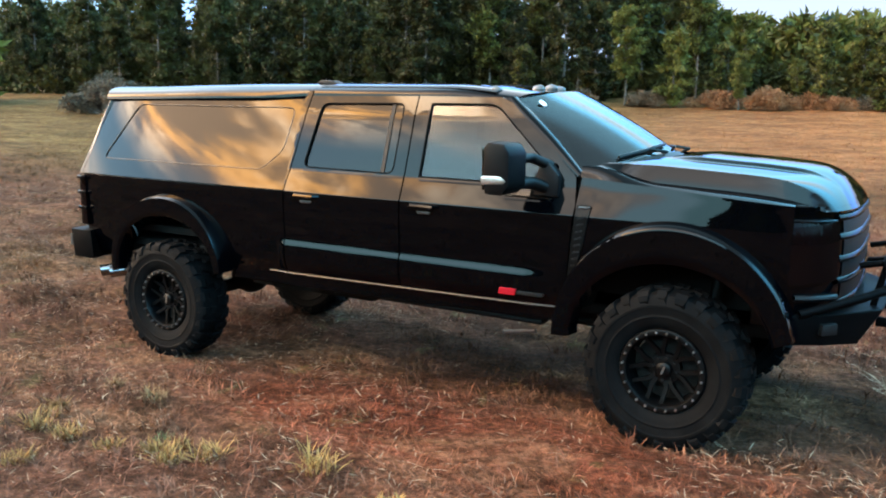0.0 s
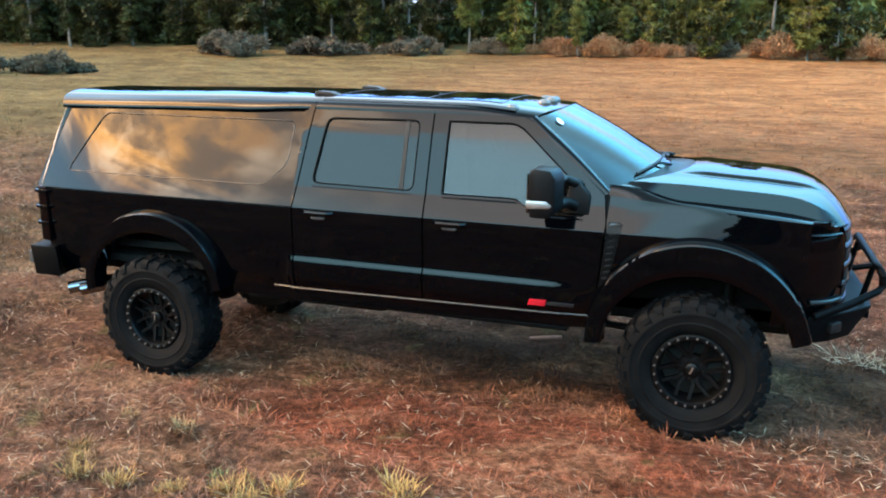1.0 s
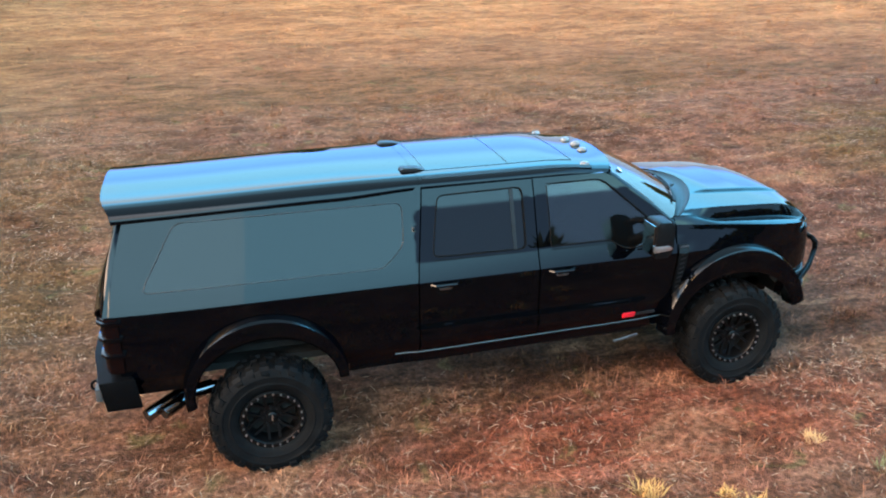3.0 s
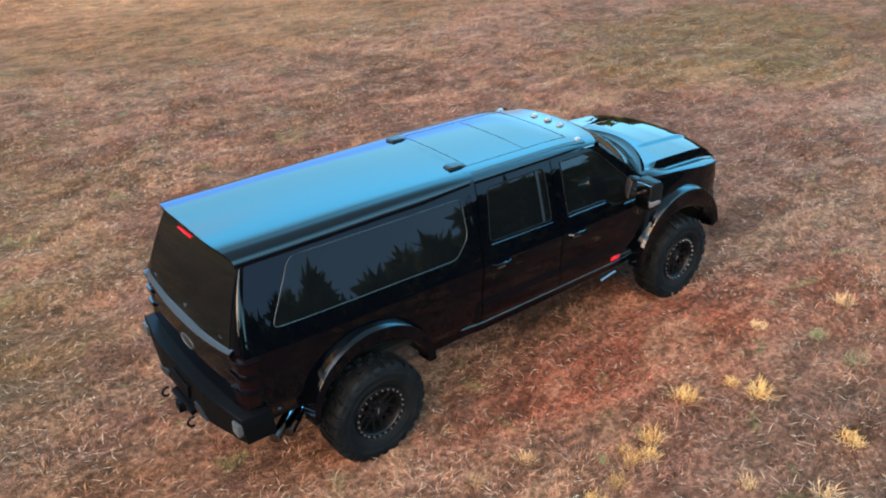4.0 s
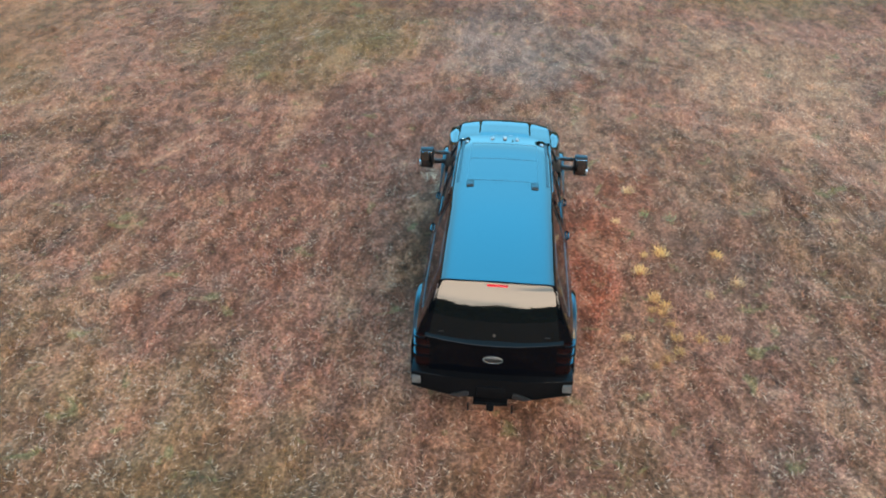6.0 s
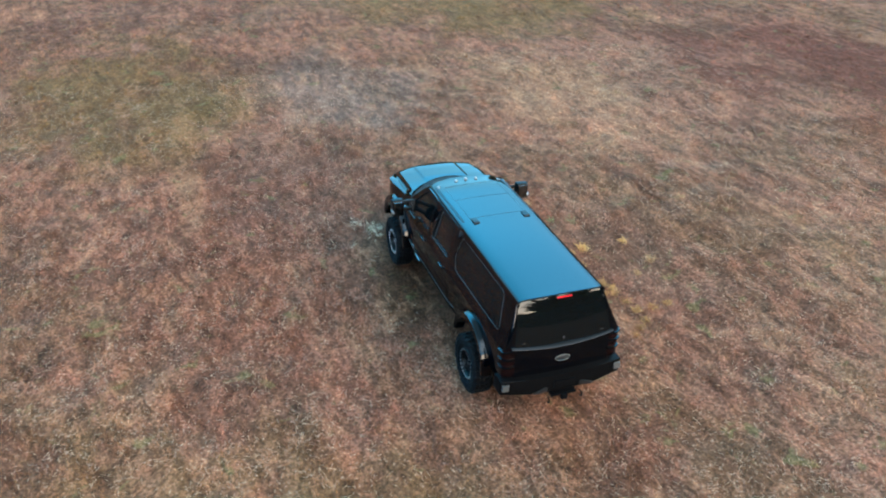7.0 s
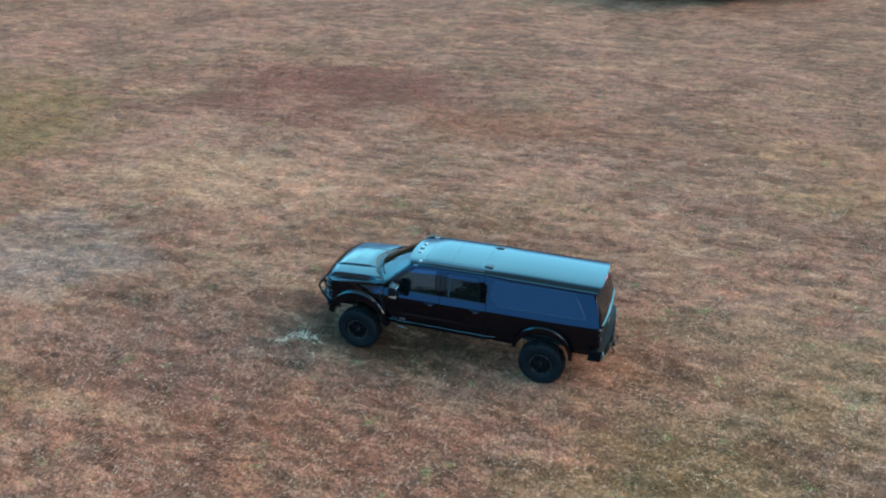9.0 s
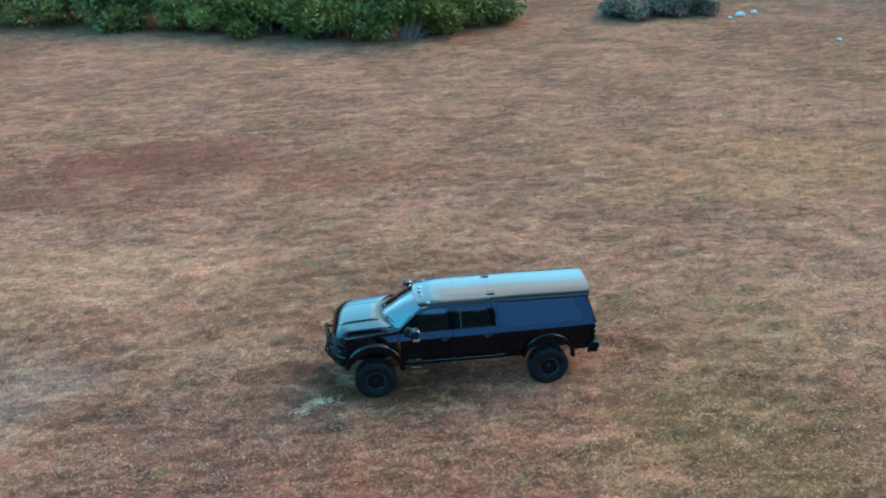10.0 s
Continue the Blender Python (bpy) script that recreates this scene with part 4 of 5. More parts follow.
FRONT_EDGE = [(0.325, 1.668), (0.86, 1.668), (0.90, 1.660), (1.00, 1.600), (1.04, 1.585), (1.370, 1.585), (1.392, 1.605), (1.395, 1.70), (1.380, 1.735), (0.90, 2.150), (0.85, 2.178), (0.80, 2.190), (0.325, 2.188)]
both_sides("window_seal", lambda: seal(FRONT_EDGE), SEALING)
both_sides("window_seal", lambda: seal(REAR_GLASS), SEALING)
both_sides("quarter_bar", lambda: side_panel([(-0.02, 1.68), (0.012, 1.68), (0.012, 2.19), (-0.02, 2.19)], out=-0.007, thick=0.008), TRIM)


def belt(x0, x1, z):
    """The sloping ledge under a side window."""
    def f(u, v):
        x = x0 + (x1 - x0) * u
        y = half_width(x, z) + 0.006
        y -= 0.03 * v
        return (x, -y, z + 0.030 * v - 0.008 * u * (x0 < 0))
    return sheet(12, 3, f)


both_sides("belt_moulding", lambda: belt(-0.735, 0.095, 1.655), PAINT)
both_sides("belt_moulding", lambda: belt(0.33, 0.90, 1.640), PAINT)
both_sides("belt_moulding", lambda: belt(1.03, 1.38, 1.560), PAINT)
both_sides("sill", lambda: side_panel([(-1.50, 0.715), (1.46, 0.76), (1.46, 0.872), (-1.50, 0.83)], out=-0.006, thick=0.06), PAINT)


def sill_strip(u, v):
    x = -1.10 + 2.57 * u
    z = 0.822 + 0.0156 * (x + 1.10) + 0.009 * v
    return (x, -(half_width(x, z) + 0.009 * (1 - v) + 0.001), z)


both_sides("sill_trim", lambda: sheet(30, 2, sill_strip, 0.004), SATIN, "thin bright trim strip")
both_sides("front_fender", lambda: side_panel([(1.497, 0.78), (2.86, 0.92), (2.86, 1.645), (1.527, 1.738), (1.547, 1.56)], arches=[FRONT_ARCH]), PAINT, out=0.0)
both_sides("fender_vent", lambda: side_panel([(1.515, 1.07), (1.555, 1.07), (1.615, 1.30), (1.655, 1.545), (1.64, 1.565), (1.56, 1.565)], out=0.010, thick=0.02), RIMBLACK, "black fender vent with slats")


def vent_slats():
    bm = bmesh.new()
    for k in range(9):
        z = 1.12 + 0.045 * k
        x = 1.545 + 0.11 * (z - 1.07)
        y = -half_width(x, z) - 0.012
        prism(bm, [(x - 0.016, z - 0.010), (x + 0.030, z + 0.004), (x + 0.030, z + 0.016), (x - 0.016, z + 0.002)], "y", y - 0.006, y + 0.012)
    return bm


both_sides("vent_slats", vent_slats, SATIN)


def flare(xc, inner, outer, zc, a0, a1):
    """A pocket wheel-arch flare: a swollen lip along the arch from angle a0 to a1."""
    def f(u, v):
        a = radians(a0 + (a1 - a0) * u)
        ra = outer[0] + (inner[0] - outer[0]) * v
        rb = outer[1] + (inner[1] - outer[1]) * v
        x, z = xc + ra * math.cos(a), zc + rb * math.sin(a)
        if v > 0.999:
            return (x, -0.93, z - 0.01)
        y = min(half_width(x, z), 1.02) if abs(x) < 2.6 else half_width(x, z)
        swell = math.sin(min(1, v / 0.17) * math.pi / 2) ** 0.8
        y = y * (1 - swell) + 1.095 * swell
        return (x, -(y - (0.02 * smooth01(v, 0.75, 0.98))), z)
    return sheet(44, 20, f, 0.0)


both_sides("wheel_arch_flare", lambda: flare(-AXLE, (0.585, 0.46), (0.685, 0.655), 0.72, 188, 4), PAINT, "gloss black swollen wheel-arch flare")
both_sides("wheel_arch_flare", lambda: flare(AXLE, (0.625, 0.52), (0.765, 0.79), 0.72, 181, 12), PAINT, "gloss black swollen wheel-arch flare")


def liner(xc, ra, rb):
    def f(u, v):
        a = radians(172 - 164 * u)
        return (xc + ra * math.cos(a), -1.0 + 0.55 * v, 0.72 + rb * math.sin(a))
    return sheet(20, 2, f)


both_sides("arch_wall", lambda: prism(bmesh.new(), [(-AXLE - 0.66, 0.78), (-AXLE + 0.66, 0.78), (-AXLE + 0.5, 1.30), (-AXLE - 0.5, 1.30)], "y", -0.47, -0.45), UNDER)
both_sides("arch_wall", lambda: prism(bmesh.new(), [(AXLE - 0.70, 0.80), (AXLE + 0.66, 0.80), (AXLE + 0.5, 1.36), (AXLE - 0.5, 1.36)], "y", -0.47, -0.45), UNDER)
both_sides("arch_liner", lambda: liner(-AXLE, 0.63, 0.56), UNDER)
both_sides("arch_liner", lambda: liner(AXLE, 0.68, 0.62), UNDER)


# roof
def profile_at(points, t):
    """A smooth curve through evenly indexed points, t from 0 to 1."""
    n = len(points) - 1
    i = min(n - 1, int(t * n))
    s = t * n - i
    p = [Vector(points[max(0, min(n, i + k))]) for k in (-1, 0, 1, 2)]
    return 0.5 * (2 * p[1] + (p[2] - p[0]) * s + (2 * p[0] - 5 * p[1] + 4 * p[2] - p[3]) * s ** 2 + (3 * p[1] - p[0] - 3 * p[2] + p[3]) * s ** 3)


ROOF = [(-0.738, 2.230), (-0.730, 2.262), (-0.698, 2.292), (-0.60, 2.321), (-0.41, 2.336), (-0.2, 2.3425), (0, 2.3445),
        (0.2, 2.3425), (0.41, 2.336), (0.60, 2.321), (0.698, 2.292), (0.730, 2.262), (0.738, 2.230)]
LID = [(-0.745, 2.196), (-0.738, 2.230), (-0.705, 2.275), (-0.61, 2.314), (-0.41, 2.3345), (-0.2, 2.342), (0, 2.3445),
       (0.2, 2.342), (0.41, 2.3345), (0.61, 2.314), (0.705, 2.275), (0.738, 2.230), (0.745, 2.196)]


def cab_roof(u, v):
    p = profile_at(ROOF, v)
    k = abs(p[0]) / 0.752
    x = -0.80 + u * (1.80 + 0.10 * (1 - k * k)) - 0.06 * k ** 6 * u
    drop = 0.055 * smooth01(x, 0.35, 1.15) ** 1.3
    squeeze = 1 - 0.055 * smooth01(x, 0.2, 1.1)
    return (x, p[0] * squeeze, p[1] - drop)


def topper_roof(u, v):
    p = profile_at(LID, v)
    k = abs(p[0]) / 0.763
    x = -0.803 - (1 - u) * (2.554 - 0.10 * k ** 4)
    p = profile_at(ROOF, v).lerp(p, smooth01(-x, 0.81, 1.5))
    return (x, p[0] * (1 - 0.02 * (1 - u)), p[1] - 0.034 * smooth01(-x, 1.2, 3.4))


part("cab_roof", sheet(26, 48, cab_roof, 0.02), PAINT, truck)
part("topper_roof", sheet(34, 48, topper_roof, 0.025), PAINT, truck, "gloss black fibreglass roof with a rear lip")


def roof_strip(x0, x1, y0, y1, h, name, mat, label=""):
    """A thin strip that follows the cab roof."""
    def f(u, v):
        x, y = x0 + (x1 - x0) * u, y0 + (y1 - y0) * v
        t = 0.5
        for _ in range(30):
            t += ((y - profile_at(ROOF, t)[0])) * 0.35
        z = profile_at(ROOF, min(0.999, max(0, t)))[1] - 0.055 * smooth01(x, 0.35, 1.15) ** 1.3
        return (x, y, z + h)
    return part(name, sheet(20, 3 if abs(y1 - y0) < 0.1 else 24, f, 0.006), mat, truck, label)


for y in (-0.660, 0.660):
    roof_strip(-0.76, 0.80, y - 0.022, y + 0.022, 0.003, "roof_rail_strip", TRIM)
GROOVE = SATIN
for x in (-0.70, 0.06):
    roof_strip(x - 0.004, x + 0.004, -0.52, 0.52, 0.003, "sunroof_joint", GROOVE)
for y in (-0.52, 0.52):
    roof_strip(-0.70, 0.66, y - 0.004, y + 0.004, 0.003, "sunroof_joint", GROOVE)
roof_strip(0.654, 0.662, -0.52, 0.52, 0.003, "sunroof_joint", GROOVE)


def fin():
    """A low pod on the roof with a slanted back."""
    bm = bmesh.new()
    prism(bm, [(-0.10, 0.0), (0.11, 0.0), (0.02, 0.040), (-0.075, 0.046), (-0.10, 0.032)], "y", -0.045, 0.045, 0.008)
    return bm


for y in (-0.47, 0.47):
    o = part("roof_pod", fin(), TRIM, truck, "low black pod")
    o.location, o.scale = (-0.80, y, 2.322), (1.15, 1.15, 0.85)
for y in (-0.60, -0.20, 0.0, 0.20, 0.60):
    bm = bmesh.new()
    bmesh.ops.create_uvsphere(bm, u_segments=16, v_segments=8, radius=1)
    bmesh.ops.scale(bm, vec=(0.052, 0.036, 0.032), verts=bm.verts[:])
    o = part("roof_marker_lamp", bm, LAMPGREY, truck, "small clear roof marker lamp")
    o.location = (0.93 - 0.48 * y * y, y, 2.313 - 0.045 * abs(y))


# windscreen and pillars
def screen(u, v, grow=1.0, back=0.0):
    k = (2 * u - 1) * grow
    bx, bz = 1.90 - 0.36 * k * k, 1.865 - 0.095 * k * k
    tx, tz = 1.11 - 0.13 * k * k, 2.292 - 0.060 * k * k
    y = k * (0.870 * (1 - v) + 0.690 * v)
    return (bx + (tx - bx) * v - back, y, bz + (tz - bz) * v + 0.018 * math.sin(math.pi * v) - back * 0.6)


part("windscreen", sheet(30, 14, lambda u, v: screen(u, v, 1.0), 0.006), GLASS, truck, "clear windscreen with a round sticker")
bm = bmesh.new()
bmesh.ops.create_circle(bm, cap_ends=True, segments=20, radius=0.032)
o = part("sticker", bm, WHITE, truck, "small round white sticker")
o.matrix_basis = look(screen(0.09, 0.86), Vector(screen(0.09, 0.86)) - Vector((0.5, -0.2, 0.62))) @ Matrix.Translation((0, 0, 0.010))


def pillar(u, v):
    """From the windscreen's edge round to the door frame."""
    a = Vector(screen(0.0, u * 1.04 - 0.02))
    z = 1.735 + (2.235 - 1.735) * u
    x = 1.525 + (0.93 - 1.525) * u
    b = Vector((x, -half_width(x, z) - 0.001, z))
    p = a.lerp(b, v)
    out = Vector((0.35, -0.75, 0.5)) * 0.018 * math.sin(math.pi * v)
    return p + out


both_sides("windscreen_pillar", lambda: sheet(16, 6, pillar, 0.0), PAINT)


def cowl(u, v):
    k = 2 * u - 1
    x0, x1 = 1.885 - 0.36 * k * k, 1.62 + 0.47 * (1 - k * k)
    return (x0 + (x1 - x0) * v, k * 0.86, 1.858 - 0.10 * k * k - 0.030 * math.sin(math.pi * v) ** 0.7)


part("cowl", sheet(24, 5, cowl, 0.02), TRIM, truck, "black plastic cowl with vents")
bm = bmesh.new()
for k in range(26):
    y = -0.78 + 0.0624 * k
    q = y / 0.86
    x = 1.59 + 0.435 * (1 - q * q)
    box(bm, x - 0.045, x + 0.045, y - 0.014, y + 0.014, 1.826 - 0.10 * q * q, 1.848 - 0.10 * q * q)
part("cowl_louvres", bm, SATIN, truck)
for y0 in (-0.62, 0.10):
    bm = bmesh.new()
    pts = []
    for k in range(9):
        y = y0 + 0.60 * k / 8
        q = Vector(screen(0.5 + y / 1.74, 0.05 + 0.05 * k / 8))
        pts.append(q + Vector((0.01, 0, 0.014)))
    pipe(bm, pts, 0.011, 6)
    pipe(bm, [pts[4], pts[4] + Vector((0.10, 0.1, -0.02)), (1.82, y0 + 0.45, 1.85)], 0.012, 6)
    part("wiper", bm, TRIM, truck)


# bonnet and nose
NOSE_HW = 0.985


def plan(a, grow=0.0):
    """The nose seen from above: a rounded-square curve, a from -90 (right side) to 90 degrees."""
    s, c = math.sin(radians(a)), max(0.0, math.cos(radians(a)))
    return 2.45 + (0.725 + grow) * c ** 0.56, (NOSE_HW + grow) * math.copysign(abs(s) ** 0.56, s)


def plan_x(y):
    return 2.45 + 0.725 * max(0.0, 1 - abs(y / NOSE_HW) ** 3.57) ** (1 / 3.57)


def bonnet(u, v):
    k = 2 * v - 1
    y = k * (0.885 - 0.035 * u)
    xr = 1.605 + 0.47 * (1 - k * k)
    xf = plan_x(y) - 0.012
    x = xr + (xf - xr) * u
    z = 1.868 - 0.030 * smooth01(x, 1.9, 2.7) - 0.035 * smooth01(x, 2.5, 3.1)
    z -= 0.046 * k * k
    z += 0.024 * smooth01(abs(y), 0.47, 0.42) * smooth01(x, 1.9, 2.2) * smooth01(x, 3.1, 2.75)
    step = smooth01(abs(k), 0.915, 0.965)
    z -= step * (0.015 + 0.095 * smooth01(x, 1.62, 2.05))
    e = max(0.0, (u - 0.70) / 0.30) ** 2.8
    return (x, y, z * (1 - e) + 1.615 * e)


part("bonnet", sheet(60, 96, bonnet, 0.0), PAINT, truck, "gloss black bonnet with a raised centre and creased sides")


def fender_top(u, v):
    x = 1.545 + (2.862 - 1.545) * u
    zt = 1.738 + (1.645 - 1.738) * max(0.0, (x - 1.527) / (2.86 - 1.527))
    a = Vector((x, -half_width(x, zt) - 0.0005, zt))
    xr, xf = bonnet(0, 0)[0], bonnet(1, 0)[0]
    b = Vector(bonnet(min(1, max(0, (x - xr) / (xf - xr))), 0.0))
    b.y += 0.006
    p = a.lerp(Vector((x, b.y, b.z)), v)
    p.z += 0.012 * math.sin(math.pi * v)
    return p


both_sides("fender_top", lambda: sheet(24, 5, fender_top, 0.0), PAINT)


def corner_top(u, v):
    """Closes the corner between the bonnet's side and the nose."""
    a = fascia(-77.5 + 30 * u, 1.640)
    xr, xf = bonnet(0, 0)[0], bonnet(1, 0)[0]
    b = Vector(bonnet(min(1, max(0, (a.x - xr) / (xf - xr))), 0.0))
    b.y += 0.006
    p = a.lerp(b, v)
    p.z += 0.012 * math.sin(math.pi * v)
    return p


def fascia(a, z, off=0.0):
    """A place on the nose by its angle and height."""
    lean = 0.030 * smooth01(z, 1.40, 1.645) + 0.02 * smooth01(z, 1.15, 0.95)
    x, y = plan(a, off - lean)
    if abs(a) > 74:
        y = math.copysign(y * y / abs(y) if y else 0, y)
    return Vector((x, y, z))


both_sides("nose_corner", lambda: sheet(16, 5, corner_top, 0.0), PAINT)
part("nose_panel", sheet(60, 14, lambda u, v: fascia(-83 + 166 * u, 0.93 + (1.640 - 0.93) * v), 0.0), PAINT, truck, "gloss black nose panel round the grille")
part("grille_mesh", sheet(30, 8, lambda u, v: fascia(-33 + 66 * u, 1.02 + 0.54 * v, 0.006), 0.0), TRIM, truck, "dark grille mesh")


def strip(a0, a1, z0, z1, off, deep):
    """A moulded strip along the nose."""
    def f(u, v):
        c = 2 * math.pi * v
        return fascia(a0 + (a1 - a0) * u, (z0 + z1) / 2 + (z1 - z0) / 2 * math.sin(c), off + deep * math.cos(c))
    return sheet(26, 10, f)


for i, z in enumerate((1.075, 1.205, 1.335, 1.465, 1.575)):
    part("grille_bar", strip(-38, 38, z - 0.024, z + 0.024, -0.004, 0.024), GRILLE, truck, "black plastic grille bar")
for s in (-1, 1):
    part("headlamp", sheet(16, 8, lambda u, v: fascia(s * (40 + 30 * u), 1.22 + 0.33 * v - 0.03 * u, 0.006), 0.02), SMOKE, truck, "smoked headlamp")
    for z in (1.215, 1.335, 1.465, 1.560):
        part("headlamp_bar", strip(s * 38, s * 69, z - 0.010, z + 0.010, 0.002, 0.012), PAINT, truck)
    part("headlamp_light_bar", strip(s * 44, s * 54, 1.270, 1.284, 0.006, 0.005), LAMPGREY, truck)
    part("lower_vane", strip(s * 37, s * 66, 1.09, 1.13, 0.012, 0.016), SATIN, truck)

# winch bumper with a hoop
bm = bmesh.new()
prism(bm, [(2.84, -1.04), (3.10, -0.80), (3.34, -0.50), (3.36, 0.0), (3.34, 0.50), (3.10, 0.80), (2.84, 1.04), (2.84, 0.86), (3.02, 0.60), (3.02, -0.60), (2.84, -0.86)],
      "z", 0.78, 1.015, 0.012)
for v in bm.verts:
    if v.co.z < 0.85:
        v.co.x -= 0.12 * smooth01(v.co.x, 2.9, 3.4)
        v.co.z += 0.06 * smooth01(abs(v.co.y), 0.5, 1.0)
part("front_bumper", bm, STEEL, truck, "textured black steel winch bumper")
for s in (-1, 1):
    bm = bmesh.new()
    pipe(bm, [(2.93, s * 0.95, 1.02), (3.16, s * 0.80, 1.09), (3.34, s * 0.63, 1.15), (3.375, s * 0.60, 1.18), (3.37, s * 0.60, 1.25), (3.355, s * 0.57, 1.285), (3.34, s * 0.50, 1.30), (3.34, 0.0, 1.30)], 0.027, 12)
    part("bull_bar_tube", bm, STEEL, truck, "black bull bar tube")
    bm = bmesh.new()
    pipe(bm, [(3.28, s * 0.40, 1.0), (3.34, s * 0.40, 1.30)], 0.020, 10)
    pipe(bm, [(3.34, s * 0.46, 1.295), (3.19, s * 0.46, 1.26)], 0.020, 10)
    part("bull_bar_upright", bm, STEEL, truck)
    bm = bmesh.new()
    box(bm, 3.30, 3.365, s * 0.28 - 0.018, s * 0.28 + 0.018, 0.86, 0.92, 0.006)
    part("recovery_point", bm, STEEL, truck)
    bm = bmesh.new()
    box(bm, -0.05, 0.05, -0.055, 0.055, -0.035, 0.035, 0.01)
    o = part("fog_lamp", bm, SATIN, truck)
    o.matrix_basis = pose(3.055, s * 0.80, 0.925, 0, 0, s * 42)

# rear
part("tailgate", sheet(26, 14, lambda u, v: (-3.385 - 0.035 * math.sin(math.pi * u) - 0.02 * math.sin(math.pi * v) - 0.03 * smooth01(v, 0.93, 1.0), (2 * u - 1) * 0.80, 0.80 + 0.69 * v), 0.03), PAINT, truck)


def hatch(u, v, out=0.0):
    k = 2 * u - 1
    w = 0.815 * (1 - v) + 0.690 * v
    x = -3.43 + 0.10 * v + 0.13 * v * v - 0.03 * (1 - k * k) * (1 - v) + 0.012 * math.sin(math.pi * v)
    return (x - out, k * w, 1.517 - 0.066 * (1 - k * k) * (1 - v) + 0.70 * v)


part("rear_window", sheet(24, 12, hatch, 0.006), TINTED, truck, "dark tinted rear hatch window")
part("hatch_backing", sheet(12, 6, lambda u, v: Vector(hatch(0.03 + 0.94 * u, v)) + Vector((0.05, 0, 0)), 0.01), SATIN, truck)


def ledge(u, v):
    k = 2 * u - 1
    return (-3.40 - 0.045 * (1 - k * k) - 0.05 * math.sin(math.pi * v) ** 0.8, k * 0.86, 1.462 - 0.066 * (1 - k * k) + 0.062 * v)


part("tailgate_ledge", sheet(24, 5, ledge, 0.02), PAINT, truck)


def hatch_edge(u, v):
    a = Vector(hatch(0.0, u))
    z = 1.50 + 0.73 * u
    x = -3.40 + 0.09 * u + 0.10 * u * u
    b = Vector((x + 0.05, -half_width(x + 0.05, z) - 0.004, z))
    p = a.lerp(b, v)
    return p + Vector((-0.6, -0.6, 0)) * 0.034 * math.sin(math.pi * v)


both_sides("topper_corner", lambda: sheet(14, 12, hatch_edge), PAINT)
bm = bmesh.new()
box(bm, -3.362, -3.335, -0.125, 0.125, 2.228, 2.247, 0.005)
part("brake_lamp", bm, RED, truck, "red high-level brake lamp")
bm = bmesh.new()
bmesh.ops.create_cone(bm, cap_ends=True, segments=14, radius1=0.018, radius2=0.014, depth=0.02)
o = part("hatch_lock", bm, DULL, truck)
o.matrix_basis = pose(-3.44, 0, 1.56, 0, 90, 0)
for y in (-0.66, 0.66):
    bm = bmesh.new()
    box(bm, -3.435, -3.40, y - 0.03, y + 0.03, 1.555, 1.575, 0.004)
    part("hatch_hinge", bm, TRIM, truck)


def taillamp():
    bm = bmesh.new()
    prism(bm, [(-3.435, -0.80), (-3.43, -0.93), (-3.395, -0.985), (-3.29, -1.004), (-3.29, -0.80)], "z", 1.01, 1.485, 0.012)
    return bm


both_sides("tail_lamp", taillamp, SMOKE, "smoked tail lamp in three tiers")


def lamp_tier(z):
    return prism(bmesh.new(), [(-3.46, -0.80), (-3.455, -0.94), (-3.41, -1.005), (-3.27, -1.022), (-3.27, -0.80)], "z", z, z + 0.028, 0.006)


for z in (1.44, 1.30, 1.155):
    both_sides("lamp_fin", lambda: lamp_tier(z), PAINT)
both_sides("rear_corner", lambda: sheet(8, 5, lambda u, v: (-3.29 - 0.11 * v, -(half_width(-3.29, 0.78 + 0.24 * u) * (1 - v) + 0.80 * v) - 0.02 * math.sin(math.pi * v), 0.78 + 0.24 * u)), PAINT)
bm = bmesh.new()
pipe(bm, [(-3.474, 0.122 * math.cos(a), 1.20 + 0.052 * math.sin(a)) for a in np.linspace(0, 2 * math.pi, 33)], 0.006, 6)
part("oval_emblem", bm, GREYPAD, truck, "plain grey oval emblem")
bm = bmesh.new()
bmesh.ops.create_uvsphere(bm, u_segments=24, v_segments=10, radius=1)
bmesh.ops.scale(bm, vec=(0.014, 0.116, 0.047), verts=bm.verts[:])
o = part("emblem_field", bm, SATIN, truck)
o.location = (-3.468, 0, 1.20)

# rear bumper: a winged steel bumper
bm = bmesh.new()
prism(bm, [(-3.22, -1.03), (-3.50, -1.03), (-3.56, -0.62), (-3.58, -0.45), (-3.58, 0.45), (-3.56, 0.62), (-3.50, 1.03), (-3.22, 1.03), (-3.30, 0.88), (-3.30, -0.88)], "z", 0.70, 0.965, 0.014)
for v in bm.verts:
    if v.co.z < 0.8:
        v.co.z -= 0.03 * smooth01(abs(v.co.y), 1.0, 0.45)
        v.co.x += 0.03 * smooth01(abs(v.co.y), 0.4, 1.0)
part("rear_bumper", bm, STEEL, truck, "black steel rear bumper with winged ends")
for y in (-0.96, 0.96):
    bm = bmesh.new()
    box(bm, -3.535, -3.49, y - 0.055, y + 0.055, 0.80, 0.91, 0.004)
    part("bumper_pad", bm, GREYPAD, truck, "grey square pad")
for s in (-1, 1):
    bm = bmesh.new()
    prism(bm, [(s * 0.28, 0.765), (s * 0.34, 0.765), (s * 0.52, 0.69), (s * 0.42, 0.675), (s * 0.28, 0.70)], "x", -3.60, -3.575, 0.003)
    part("step_plate", bm, SATIN, truck, "worn black step plate")
bm = bmesh.new()
box(bm, -3.66, -3.30, -0.05, 0.05, 0.52, 0.62, 0.008)
box(bm, -3.62, -3.45, -0.22, 0.22, 0.58, 0.625, 0.008)
